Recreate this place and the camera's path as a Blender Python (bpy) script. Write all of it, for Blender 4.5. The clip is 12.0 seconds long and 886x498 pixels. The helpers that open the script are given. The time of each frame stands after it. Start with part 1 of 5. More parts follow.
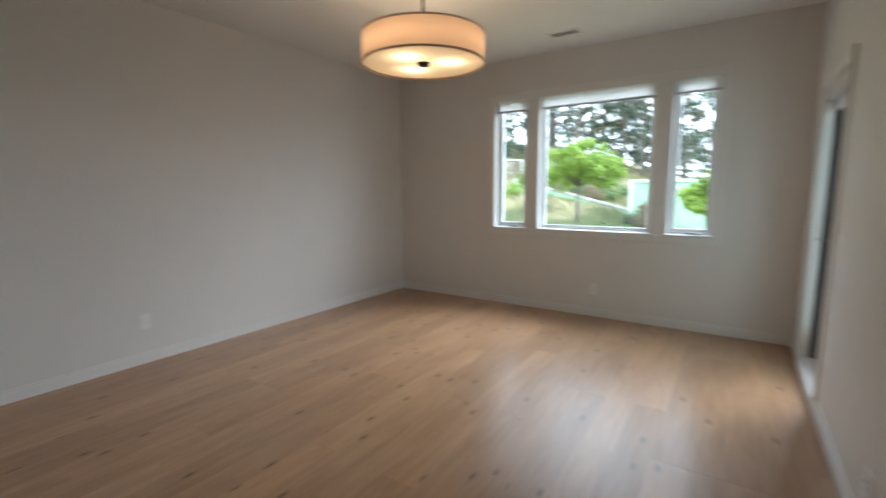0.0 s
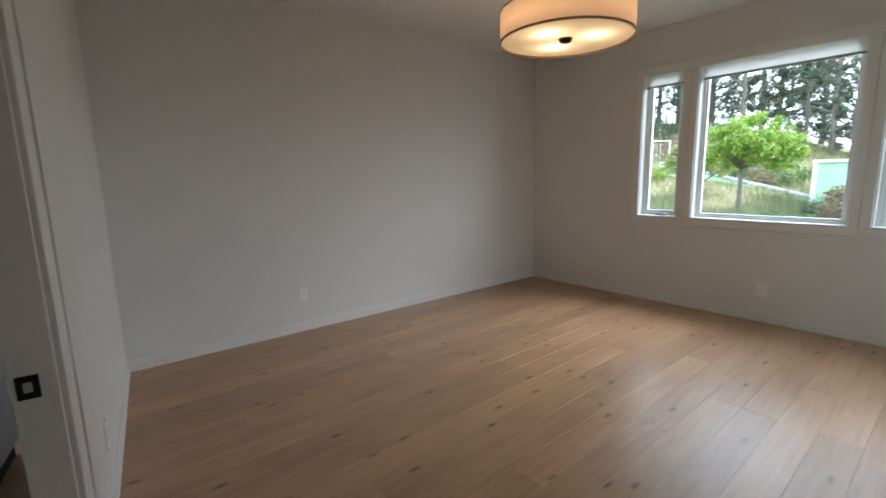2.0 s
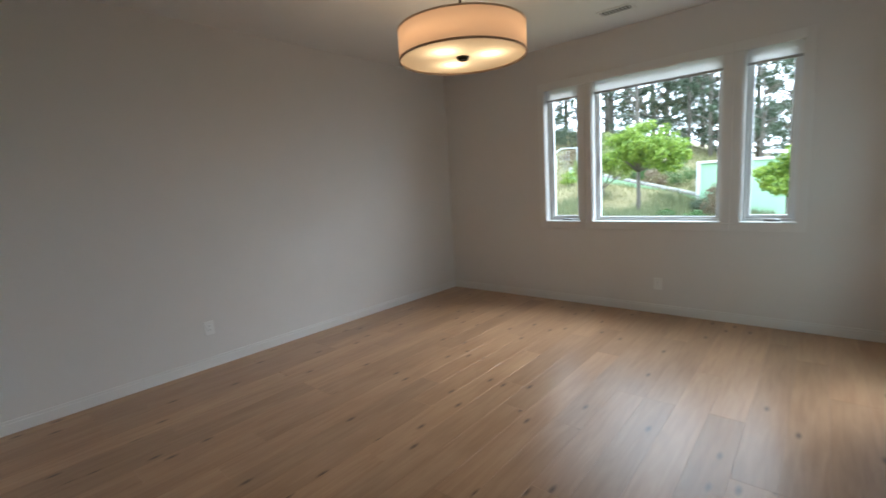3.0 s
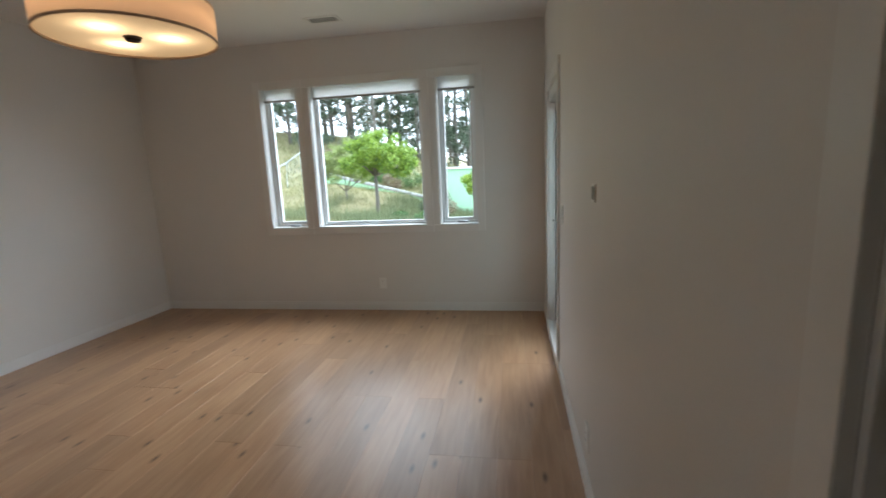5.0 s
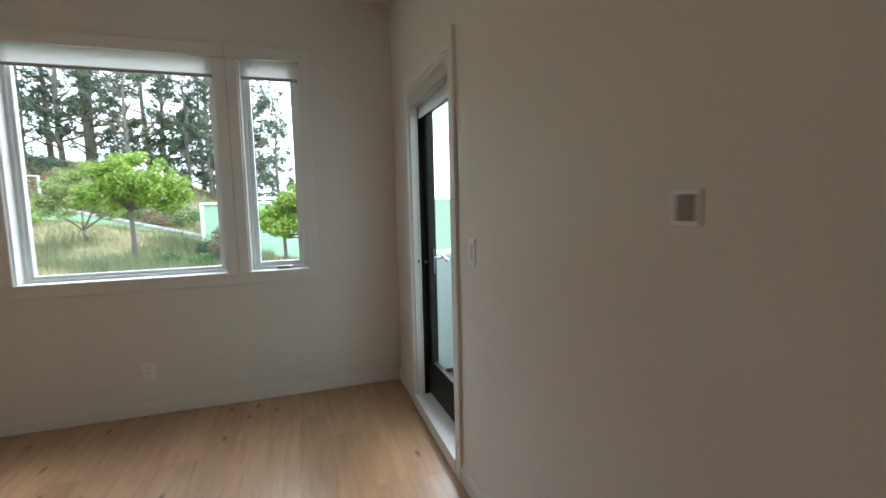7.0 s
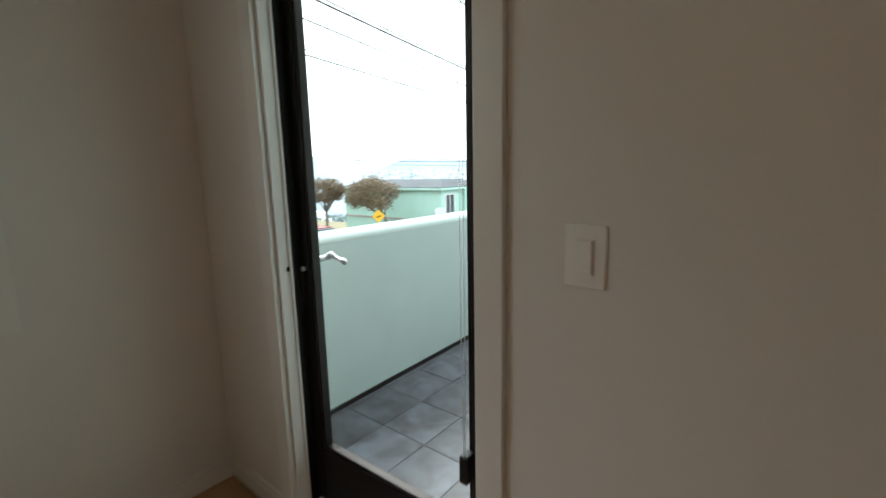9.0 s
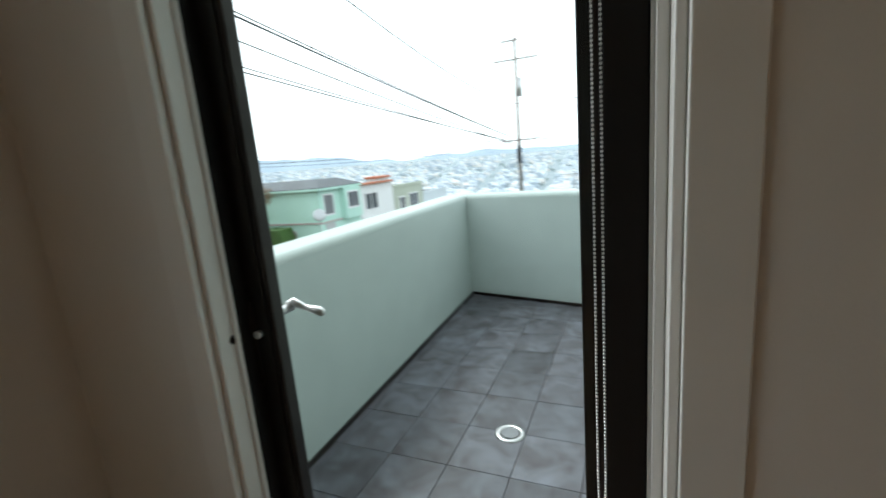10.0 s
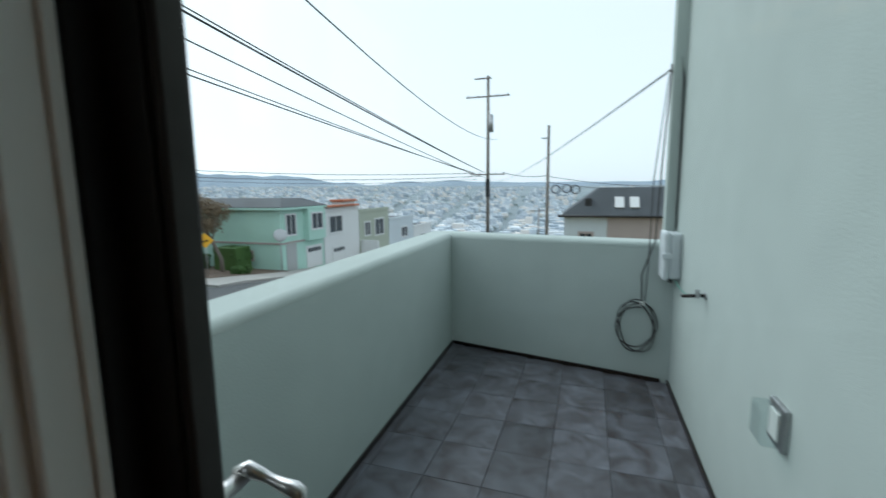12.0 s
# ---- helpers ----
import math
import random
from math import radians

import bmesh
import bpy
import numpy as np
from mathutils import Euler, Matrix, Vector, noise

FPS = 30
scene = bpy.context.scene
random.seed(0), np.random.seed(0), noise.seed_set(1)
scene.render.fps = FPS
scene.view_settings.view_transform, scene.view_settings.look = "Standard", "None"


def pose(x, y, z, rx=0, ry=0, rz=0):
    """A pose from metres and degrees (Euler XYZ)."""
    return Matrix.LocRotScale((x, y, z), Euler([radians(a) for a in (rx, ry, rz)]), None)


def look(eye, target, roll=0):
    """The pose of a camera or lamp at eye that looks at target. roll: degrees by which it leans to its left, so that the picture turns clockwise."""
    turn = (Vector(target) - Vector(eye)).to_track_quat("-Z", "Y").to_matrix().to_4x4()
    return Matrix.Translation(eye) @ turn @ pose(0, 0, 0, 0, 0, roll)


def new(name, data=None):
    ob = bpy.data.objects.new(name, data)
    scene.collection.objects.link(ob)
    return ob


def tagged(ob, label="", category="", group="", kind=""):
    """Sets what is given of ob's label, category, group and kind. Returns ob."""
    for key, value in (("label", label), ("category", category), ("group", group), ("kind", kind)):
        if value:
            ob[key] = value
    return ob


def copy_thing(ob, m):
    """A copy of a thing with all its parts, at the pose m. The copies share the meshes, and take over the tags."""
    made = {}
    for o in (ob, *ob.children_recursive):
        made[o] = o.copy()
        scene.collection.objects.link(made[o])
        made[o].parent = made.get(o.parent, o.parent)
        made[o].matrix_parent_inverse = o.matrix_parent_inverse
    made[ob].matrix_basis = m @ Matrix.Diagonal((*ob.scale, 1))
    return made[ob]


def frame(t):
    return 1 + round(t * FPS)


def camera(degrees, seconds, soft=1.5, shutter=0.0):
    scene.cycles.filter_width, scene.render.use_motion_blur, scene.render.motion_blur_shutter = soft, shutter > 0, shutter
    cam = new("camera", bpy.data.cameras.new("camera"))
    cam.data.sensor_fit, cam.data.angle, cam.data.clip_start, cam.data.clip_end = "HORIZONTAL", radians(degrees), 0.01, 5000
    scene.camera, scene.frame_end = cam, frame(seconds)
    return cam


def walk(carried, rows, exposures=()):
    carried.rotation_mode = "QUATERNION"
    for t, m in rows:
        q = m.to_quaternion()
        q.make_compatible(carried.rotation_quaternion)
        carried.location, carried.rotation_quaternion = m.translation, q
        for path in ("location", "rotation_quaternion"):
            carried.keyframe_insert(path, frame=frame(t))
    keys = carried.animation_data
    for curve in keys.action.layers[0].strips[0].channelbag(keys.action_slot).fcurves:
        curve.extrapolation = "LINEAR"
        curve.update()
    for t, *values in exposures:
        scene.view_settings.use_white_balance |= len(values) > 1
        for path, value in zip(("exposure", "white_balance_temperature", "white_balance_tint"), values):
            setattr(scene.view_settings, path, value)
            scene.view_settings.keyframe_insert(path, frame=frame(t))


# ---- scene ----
cam = camera(90.7, 12.0, shutter=0.5)
PATH = [
    (0, (-0.519, -5.008, 1.464), (-1.62, -3.36, 1.19), -0.4),
    (0.5, (-0.542, -4.921, 1.403), (-2.065, -3.642, 1.196), 0.6),
    (1, (-0.596, -4.978, 1.411), (-2.184, -3.789, 1.153), -0.1),
    (1.5, (-0.594, -4.986, 1.429), (-2.184, -3.815, 1.112), -0.7),
    (2, (-0.586, -4.98, 1.461), (-2.111, -3.728, 1.135), -1.2),
    (2.5, (-0.559, -4.928, 1.476), (-2.004, -3.577, 1.181), -2.6),
    (4.3, (-0.412, -4.759, 1.542), (-1.11, -2.912, 1.225), -3.2),
    (4.5, (-0.378, -4.736, 1.535), (-0.982, -2.854, 1.223), -3.0),
    (5, (-0.331, -4.685, 1.522), (-0.649, -2.741, 1.181), -2.5),
    (5.5, (-0.324, -4.62, 1.488), (-0.423, -2.656, 1.128), -2.4),
    (6, (-0.484, -4.426, 1.456), (-0.164, -2.481, 1.118), -3.7),
    (6.5, (-0.635, -4.037, 1.404), (-0.161, -2.122, 1.076), -2.8),
    (6.7, (-0.675, -3.816, 1.431), (-0.141, -1.902, 1.209), -2.4),
    (8.5, (-0.892, -2.248, 1.414), (0.298, -0.662, 1.154), -0.0),
    (9, (-0.812, -1.957, 1.382), (0.717, -0.715, 1.037), -1.2),
    (9.5, (-0.687, -1.607, 1.409), (0.928, -0.463, 1.123), -2.2),
    (10, (-0.602, -1.338, 1.39), (1.196, -0.555, 0.998), -4.9),
    (10.5, (-0.523, -1.191, 1.385), (1.389, -0.818, 0.931), -2.9),
    (11, (-0.337, -1.093, 1.44), (1.591, -0.7, 1.081), -3.5),
    (11.5, (-0.236, -1.047, 1.441), (1.689, -0.649, 1.073), -1.5),
    (12, (-0.224, -0.991, 1.448), (1.657, -0.367, 1.174), -0.6),
]
EXPOSURES = [(0.0, 2.08, 5450, 9), (1.0, 1.98, 5450, 9), (2.7, 1.88, 5450, 9), (5.5, 1.76, 5550, 9), (6.7, 1.72, 5600, 9), (8.5, 1.26, 6080, 9), (9.5, 0.9, 6200, 9), (10.5, 0.26, 6080, 8), (11.5, -0.18, 5900, 8), (12.0, -0.4, 5850, 8)]
SKY = 0.05
CLOUD = 1.15
SUN = 1.8
BULB = 1.0


walk(cam, [(t, look(e, g, r)) for t, e, g, r in PATH], EXPOSURES)

# ---- world and lights ----
world = bpy.data.worlds.new("overcast_sky")
scene.world = world
world.use_nodes = True
wn = world.node_tree.nodes
wl = world.node_tree.links
sky = wn.new("ShaderNodeTexSky")
sky.sky_type = "NISHITA"
sky.sun_disc = False
sky.sun_elevation = radians(41)
sky.sun_rotation = radians(28)
sky.air_density = 1.0
sky.dust_density = 2.0
sky.ozone_density = 1.0
grey = wn.new("ShaderNodeHueSaturation")
grey.inputs["Saturation"].default_value = 0.22
wl.new(sky.outputs[0], grey.inputs["Color"])
wn["Background"].inputs["Strength"].default_value = SKY
wl.new(grey.outputs[0], wn["Background"].inputs["Color"])
# the even cloud layer over the sky's own gradient
cloud = wn.new("ShaderNodeBackground")
cloud.inputs["Color"].default_value = (0.93, 0.97, 1.0, 1)
cloud.inputs["Strength"].default_value = CLOUD
both = wn.new("ShaderNodeAddShader")
wl.new(wn["Background"].outputs[0], both.inputs[0])
wl.new(cloud.outputs[0], both.inputs[1])
wl.new(both.outputs[0], wn["World Output"].inputs["Surface"])

sun_data = bpy.data.lights.new("sun", "SUN")
sun_data.energy = SUN
sun_data.angle = radians(50)
sun_data.color = (1.0, 0.97, 0.92)
sun = new("sun", sun_data)
sun.matrix_world = look((16, 30, 30), (0, 0, 0))


# ---- materials ----
def mat(name, color, rough=0.6, metal=0.0, scale=8.0, var=0.12, bump=0.02, bump_scale=None, spec=0.5, per_object=0.0, stretch=(1, 1, 1)):
    """A surface with variation at two scales and fine relief."""
    m = bpy.data.materials.new(name)
    m.use_nodes = True
    n, l = m.node_tree.nodes, m.node_tree.links
    b = n["Principled BSDF"]
    b.inputs["Roughness"].default_value = rough
    b.inputs["Metallic"].default_value = metal
    b.inputs["Specular IOR Level"].default_value = spec
    tc = n.new("ShaderNodeTexCoord")
    mp = n.new("ShaderNodeMapping")
    mp.inputs["Scale"].default_value = stretch
    l.new(tc.outputs["Object"], mp.inputs["Vector"])
    n1 = n.new("ShaderNodeTexNoise")
    n1.inputs["Scale"].default_value = scale
    n1.inputs["Detail"].default_value = 4
    n2 = n.new("ShaderNodeTexNoise")
    n2.inputs["Scale"].default_value = scale * 0.13
    n2.inputs["Detail"].default_value = 2
    l.new(mp.outputs[0], n1.inputs["Vector"])
    l.new(mp.outputs[0], n2.inputs["Vector"])
    add = n.new("ShaderNodeMath")
    add.operation = "ADD"
    l.new(n1.outputs["Fac"], add.inputs[0])
    l.new(n2.outputs["Fac"], add.inputs[1])
    mr = n.new("ShaderNodeMapRange")
    mr.inputs["From Min"].default_value = 0.6
    mr.inputs["From Max"].default_value = 1.4
    mr.inputs["To Min"].default_value = 1 - var
    mr.inputs["To Max"].default_value = 1 + var
    l.new(add.outputs[0], mr.inputs["Value"])
    val = mr.outputs[0]
    if per_object:
        oi = n.new("ShaderNodeObjectInfo")
        mo = n.new("ShaderNodeMapRange")
        mo.inputs["To Min"].default_value = 1 - per_object
        mo.inputs["To Max"].default_value = 1 + per_object
        l.new(oi.outputs["Random"], mo.inputs["Value"])
        mu = n.new("ShaderNodeMath")
        mu.operation = "MULTIPLY"
        l.new(val, mu.inputs[0])
        l.new(mo.outputs[0], mu.inputs[1])
        val = mu.outputs[0]
    hs = n.new("ShaderNodeHueSaturation")
    hs.inputs["Color"].default_value = (*color, 1)
    l.new(val, hs.inputs["Value"])
    l.new(hs.outputs[0], b.inputs["Base Color"])
    if bump:
        n3 = n.new("ShaderNodeTexNoise")
        n3.inputs["Scale"].default_value = bump_scale or scale * 10
        n3.inputs["Detail"].default_value = 3
        l.new(mp.outputs[0], n3.inputs["Vector"])
        bp = n.new("ShaderNodeBump")
        bp.inputs["Strength"].default_value = min(1.0, bump * 10)
        bp.inputs["Distance"].default_value = 0.005
        l.new(n3.outputs["Fac"], bp.inputs["Height"])
        l.new(bp.outputs[0], b.inputs["Normal"])
    return m


def glass_mat(name, tint=(0.97, 1.0, 0.985)):
    m = bpy.data.materials.new(name)
    m.use_nodes = True
    n, l = m.node_tree.nodes, m.node_tree.links
    out = n["Material Output"]
    n.remove(n["Principled BSDF"])
    tr = n.new("ShaderNodeBsdfTransparent")
    tr.inputs[0].default_value = (*tint, 1)
    gl = n.new("ShaderNodeBsdfGlossy")
    gl.inputs["Roughness"].default_value = 0.01
    lw = n.new("ShaderNodeLayerWeight")
    pw = n.new("ShaderNodeMath")
    pw.operation = "POWER"
    pw.inputs[1].default_value = 4.0
    l.new(lw.outputs["Facing"], pw.inputs[0])
    fr = n.new("ShaderNodeMath")
    fr.operation = "MULTIPLY_ADD"
    fr.inputs[1].default_value = 0.7
    fr.inputs[2].default_value = 0.02
    l.new(pw.outputs[0], fr.inputs[0])
    mx = n.new("ShaderNodeMixShader")
    l.new(fr.outputs[0], mx.inputs[0])
    l.new(tr.outputs[0], mx.inputs[1])
    l.new(gl.outputs[0], mx.inputs[2])
    l.new(mx.outputs[0], out.inputs["Surface"])
    return m


def oak_mat():
    """Oak planks with knots, long grain and a shade of its own for each plank."""
    m = bpy.data.materials.new("oak_plank")
    m.use_nodes = True
    n, l = m.node_tree.nodes, m.node_tree.links
    b = n["Principled BSDF"]
    tc = n.new("ShaderNodeTexCoord")
    oi = n.new("ShaderNodeObjectInfo")
    off = n.new("ShaderNodeVectorMath")
    off.operation = "ADD"
    sc = n.new("ShaderNodeMath")
    sc.operation = "MULTIPLY"
    sc.inputs[1].default_value = 53.0
    l.new(oi.outputs["Random"], sc.inputs[0])
    l.new(tc.outputs["Object"], off.inputs[0])
    l.new(sc.outputs[0], off.inputs[1])

    def noise_tex(scale, stretch, detail=5, dist=0.0):
        mp = n.new("ShaderNodeMapping")
        mp.inputs["Scale"].default_value = stretch
        l.new(off.outputs[0], mp.inputs["Vector"])
        t = n.new("ShaderNodeTexNoise")
        t.inputs["Scale"].default_value = scale
        t.inputs["Detail"].default_value = detail
        t.inputs["Distortion"].default_value = dist
        l.new(mp.outputs[0], t.inputs["Vector"])
        return t.outputs["Fac"]

    grain = noise_tex(9.0, (3.6, 0.3, 1), 5, 0.6)
    fine = noise_tex(60.0, (6.0, 0.25, 1), 3)
    broad = noise_tex(2.2, (2.0, 0.6, 1), 2)
    ramp = n.new("ShaderNodeValToRGB")
    ramp.color_ramp.elements[0].position = 0.25
    ramp.color_ramp.elements[0].color = (0.30, 0.158, 0.076, 1)
    ramp.color_ramp.elements[1].position = 0.72
    ramp.color_ramp.elements[1].color = (0.51, 0.325, 0.182, 1)
    mixg = n.new("ShaderNodeMath")
    mixg.operation = "MULTIPLY_ADD"
    mixg.inputs[1].default_value = 0.5
    l.new(grain, mixg.inputs[0])
    mb = n.new("ShaderNodeMath")
    mb.operation = "MULTIPLY_ADD"
    mb.inputs[1].default_value = 0.1
    l.new(fine, mb.inputs[0])
    mc = n.new("ShaderNodeMath")
    mc.operation = "MULTIPLY"
    mc.inputs[1].default_value = 0.4
    l.new(broad, mc.inputs[0])
    l.new(mc.outputs[0], mb.inputs[2])
    l.new(mb.outputs[0], mixg.inputs[2])
    l.new(mixg.outputs[0], ramp.inputs[0])
    # knots
    mpk = n.new("ShaderNodeMapping")
    mpk.inputs["Scale"].default_value = (4.6, 1.7, 1)
    l.new(off.outputs[0], mpk.inputs["Vector"])
    vo = n.new("ShaderNodeTexVoronoi")
    vo.voronoi_dimensions = "2D"
    vo.inputs["Scale"].default_value = 1.3
    vo.inputs["Randomness"].default_value = 1.0
    l.new(mpk.outputs[0], vo.inputs["Vector"])
    kn = n.new("ShaderNodeMapRange")
    kn.inputs["From Min"].default_value = 0.015
    kn.inputs["From Max"].default_value = 0.115
    kn.inputs["To Min"].default_value = 0.85
    kn.inputs["To Max"].default_value = 0.0
    l.new(vo.outputs["Distance"], kn.inputs["Value"])
    # only some cells carry a knot
    sep = n.new("ShaderNodeSeparateColor")
    l.new(vo.outputs["Color"], sep.inputs[0])
    th = n.new("ShaderNodeMath")
    th.operation = "GREATER_THAN"
    th.inputs[1].default_value = 0.66
    l.new(sep.outputs[0], th.inputs[0])
    km = n.new("ShaderNodeMath")
    km.operation = "MULTIPLY"
    l.new(kn.outputs[0], km.inputs[0])
    l.new(th.outputs[0], km.inputs[1])
    mk = n.new("ShaderNodeMix")
    mk.data_type = "RGBA"
    l.new(km.outputs[0], mk.inputs[0])
    l.new(ramp.outputs[0], mk.inputs[6])
    mk.inputs[7].default_value = (0.06, 0.03, 0.018, 1)
    hs = n.new("ShaderNodeHueSaturation")
    mo = n.new("ShaderNodeMapRange")
    mo.inputs["To Min"].default_value = 0.86
    mo.inputs["To Max"].default_value = 1.12
    l.new(oi.outputs["Random"], mo.inputs["Value"])
    l.new(mo.outputs[0], hs.inputs["Value"])
    l.new(mk.outputs[2], hs.inputs["Color"])
    l.new(hs.outputs[0], b.inputs["Base Color"])
    rr = n.new("ShaderNodeMapRange")
    rr.inputs["To Min"].default_value = 0.28
    rr.inputs["To Max"].default_value = 0.36
    b.inputs["Specular IOR Level"].default_value = 0.75
    l.new(grain, rr.inputs["Value"])
    l.new(rr.outputs[0], b.inputs["Roughness"])
    bp = n.new("ShaderNodeBump")
    bp.inputs["Strength"].default_value = 0.12
    bp.inputs["Distance"].default_value = 0.002
    l.new(fine, bp.inputs["Height"])
    l.new(bp.outputs[0], b.inputs["Normal"])
    return m


def slate_mat():
    m = mat("slate_tile", (0.105, 0.105, 0.118), 0.38, scale=5.0, var=0.45, bump=0.05, bump_scale=14, per_object=0.25)
    n, l = m.node_tree.nodes, m.node_tree.links
    b = n["Principled BSDF"]
    tc = n.new("ShaderNodeTexCoord")
    oi = n.new("ShaderNodeObjectInfo")
    ad = n.new("ShaderNodeVectorMath")
    sc = n.new("ShaderNodeMath")
    sc.operation = "MULTIPLY"
    sc.inputs[1].default_value = 31.0
    l.new(oi.outputs["Random"], sc.inputs[0])
    l.new(tc.outputs["Object"], ad.inputs[0])
    l.new(sc.outputs[0], ad.inputs[1])
    t = n.new("ShaderNodeTexNoise")
    t.inputs["Scale"].default_value = 6.0
    t.inputs["Detail"].default_value = 9
    t.inputs["Distortion"].default_value = 0.7
    l.new(ad.outputs[0], t.inputs["Vector"])
    r = n.new("ShaderNodeValToRGB")
    r.color_ramp.elements[0].position = 0.32
    r.color_ramp.elements[0].color = (0.05, 0.043, 0.047, 1)
    r.color_ramp.elements[1].position = 0.7
    r.color_ramp.elements[1].color = (0.145, 0.152, 0.176, 1)
    l.new(t.outputs["Fac"], r.inputs[0])
    hs = n.new("ShaderNodeHueSaturation")
    mo = n.new("ShaderNodeMapRange")
    mo.inputs["To Min"].default_value = 0.75
    mo.inputs["To Max"].default_value = 1.25
    l.new(oi.outputs["Random"], mo.inputs["Value"])
    l.new(mo.outputs[0], hs.inputs["Value"])
    l.new(r.outputs[0], hs.inputs["Color"])
    l.new(hs.outputs[0], b.inputs["Base Color"])
    return m


def leaf_mat(name, a, c, translucent=0.35):
    m = bpy.data.materials.new(name)
    m.use_nodes = True
    n, l = m.node_tree.nodes, m.node_tree.links
    b = n["Principled BSDF"]
    b.inputs["Roughness"].default_value = 0.55
    g = n.new("ShaderNodeNewGeometry")
    r = n.new("ShaderNodeValToRGB")
    r.color_ramp.elements[0].color = (*a, 1)
    r.color_ramp.elements[1].color = (*c, 1)
    l.new(g.outputs["Random Per Island"], r.inputs[0])
    l.new(r.outputs[0], b.inputs["Base Color"])
    tr = n.new("ShaderNodeBsdfTranslucent")
    l.new(r.outputs[0], tr.inputs[0])
    mx = n.new("ShaderNodeMixShader")
    mx.inputs[0].default_value = translucent
    l.new(b.outputs[0], mx.inputs[1])
    l.new(tr.outputs[0], mx.inputs[2])
    l.new(mx.outputs[0], n["Material Output"].inputs["Surface"])
    return m


def glow_mat(name, color, emit, strength, translucent=0.6):
    """Thin lit cloth or diffuser: lets lamp light through and gives some off."""
    m = bpy.data.materials.new(name)
    m.use_nodes = True
    n, l = m.node_tree.nodes, m.node_tree.links
    b = n["Principled BSDF"]
    b.inputs["Base Color"].default_value = (*color, 1)
    b.inputs["Roughness"].default_value = 0.8
    b.inputs["Emission Color"].default_value = (*emit, 1)
    b.inputs["Emission Strength"].default_value = strength
    tr = n.new("ShaderNodeBsdfTranslucent")
    tr.inputs[0].default_value = (*color, 1)
    w = n.new("ShaderNodeTexNoise")
    w.inputs["Scale"].default_value = 240
    bp = n.new("ShaderNodeBump")
    bp.inputs["Strength"].default_value = 0.15
    l.new(w.outputs["Fac"], bp.inputs["Height"])
    l.new(bp.outputs[0], b.inputs["Normal"])
    mx = n.new("ShaderNodeMixShader")
    mx.inputs[0].default_value = translucent
    l.new(b.outputs[0], mx.inputs[1])
    l.new(tr.outputs[0], mx.inputs[2])
    l.new(mx.outputs[0], n["Material Output"].inputs["Surface"])
    return m


M_WALL = mat("wall_paint", (0.76, 0.735, 0.70), 0.55, scale=3, var=0.02, bump=0.012, bump_scale=180)
M_CEIL = mat("ceiling_paint", (0.80, 0.79, 0.77), 0.7, scale=3, var=0.02, bump=0.012, bump_scale=160)
M_TRIM = mat("white_trim", (0.79, 0.775, 0.745), 0.38, scale=4, var=0.025, bump=0.005, bump_scale=60)
M_VINYL = mat("white_window_frame", (0.80, 0.82, 0.82), 0.35, scale=6, var=0.03, bump=0.004)
M_PLASTIC = mat("white_plastic", (0.86, 0.85, 0.82), 0.35, scale=10, var=0.02, bump=0.0)
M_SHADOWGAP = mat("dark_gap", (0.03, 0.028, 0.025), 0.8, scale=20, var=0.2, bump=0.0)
M_BLACK = mat("black_painted_wood", (0.008, 0.0075, 0.0075), 0.45, scale=9, var=0.25, bump=0.006, bump_scale=70, spec=0.25)
M_BRONZE = mat("dark_bronze", (0.03, 0.026, 0.024), 0.35, 0.8, scale=20, var=0.2, bump=0.0)
M_NICKEL = mat("satin_nickel", (0.62, 0.61, 0.60), 0.28, 1.0, scale=30, var=0.06, bump=0.0)
M_STEEL = mat("galvanised_steel", (0.45, 0.46, 0.47), 0.42, 0.9, scale=30, var=0.15, bump=0.004)
M_GLASS = glass_mat("clear_glass")
M_OAK = oak_mat()
M_SUB = mat("dark_subfloor", (0.13, 0.075, 0.04), 0.8, scale=10, var=0.2)
M_SHADE_FABRIC = glow_mat("white_blind_fabric", (0.86, 0.86, 0.85), (1, 1, 1), 0.0, 0.48)
M_HEM = mat("grey_hem_bar", (0.45, 0.44, 0.43), 0.5, scale=20, var=0.05, bump=0.0)
M_LAMP = glow_mat("linen_drum_shade", (0.84, 0.70, 0.54), (1.0, 0.62, 0.36), 0.07)
M_DIFF = glow_mat("frosted_lamp_diffuser", (0.70, 0.62, 0.46), (1.0, 0.78, 0.42), 0.04, 0.6)
M_STUCCO = mat("sage_stucco", (0.445, 0.505, 0.482), 0.85, scale=5, var=0.06, bump=0.03, bump_scale=120)
M_STUCCO_TOP = mat("pale_stucco_coping", (0.62, 0.70, 0.65), 0.8, scale=6, var=0.06, bump=0.03, bump_scale=110)
M_SLATE = slate_mat()
M_GROUT = mat("dark_grout", (0.055, 0.055, 0.06), 0.85, scale=30, var=0.3, bump=0.02)
M_CABLE = mat("black_cable", (0.02, 0.02, 0.022), 0.5, scale=40, var=0.2, bump=0.0)
M_UTIL = mat("pale_grey_plastic", (0.62, 0.66, 0.68), 0.42, scale=12, var=0.04, bump=0.004)
M_CLEAR = glass_mat("clear_plastic_cover", (0.86, 0.9, 0.9))
M_ASPHALT = mat("asphalt", (0.075, 0.08, 0.085), 0.9, scale=3, var=0.2, bump=0.03)
M_CONC = mat("pale_concrete", (0.36, 0.35, 0.33), 0.85, scale=3, var=0.15, bump=0.02)
M_GRASS = leaf_mat("dry_meadow_grass", (0.12, 0.155, 0.055), (0.40, 0.35, 0.17), 0.3)
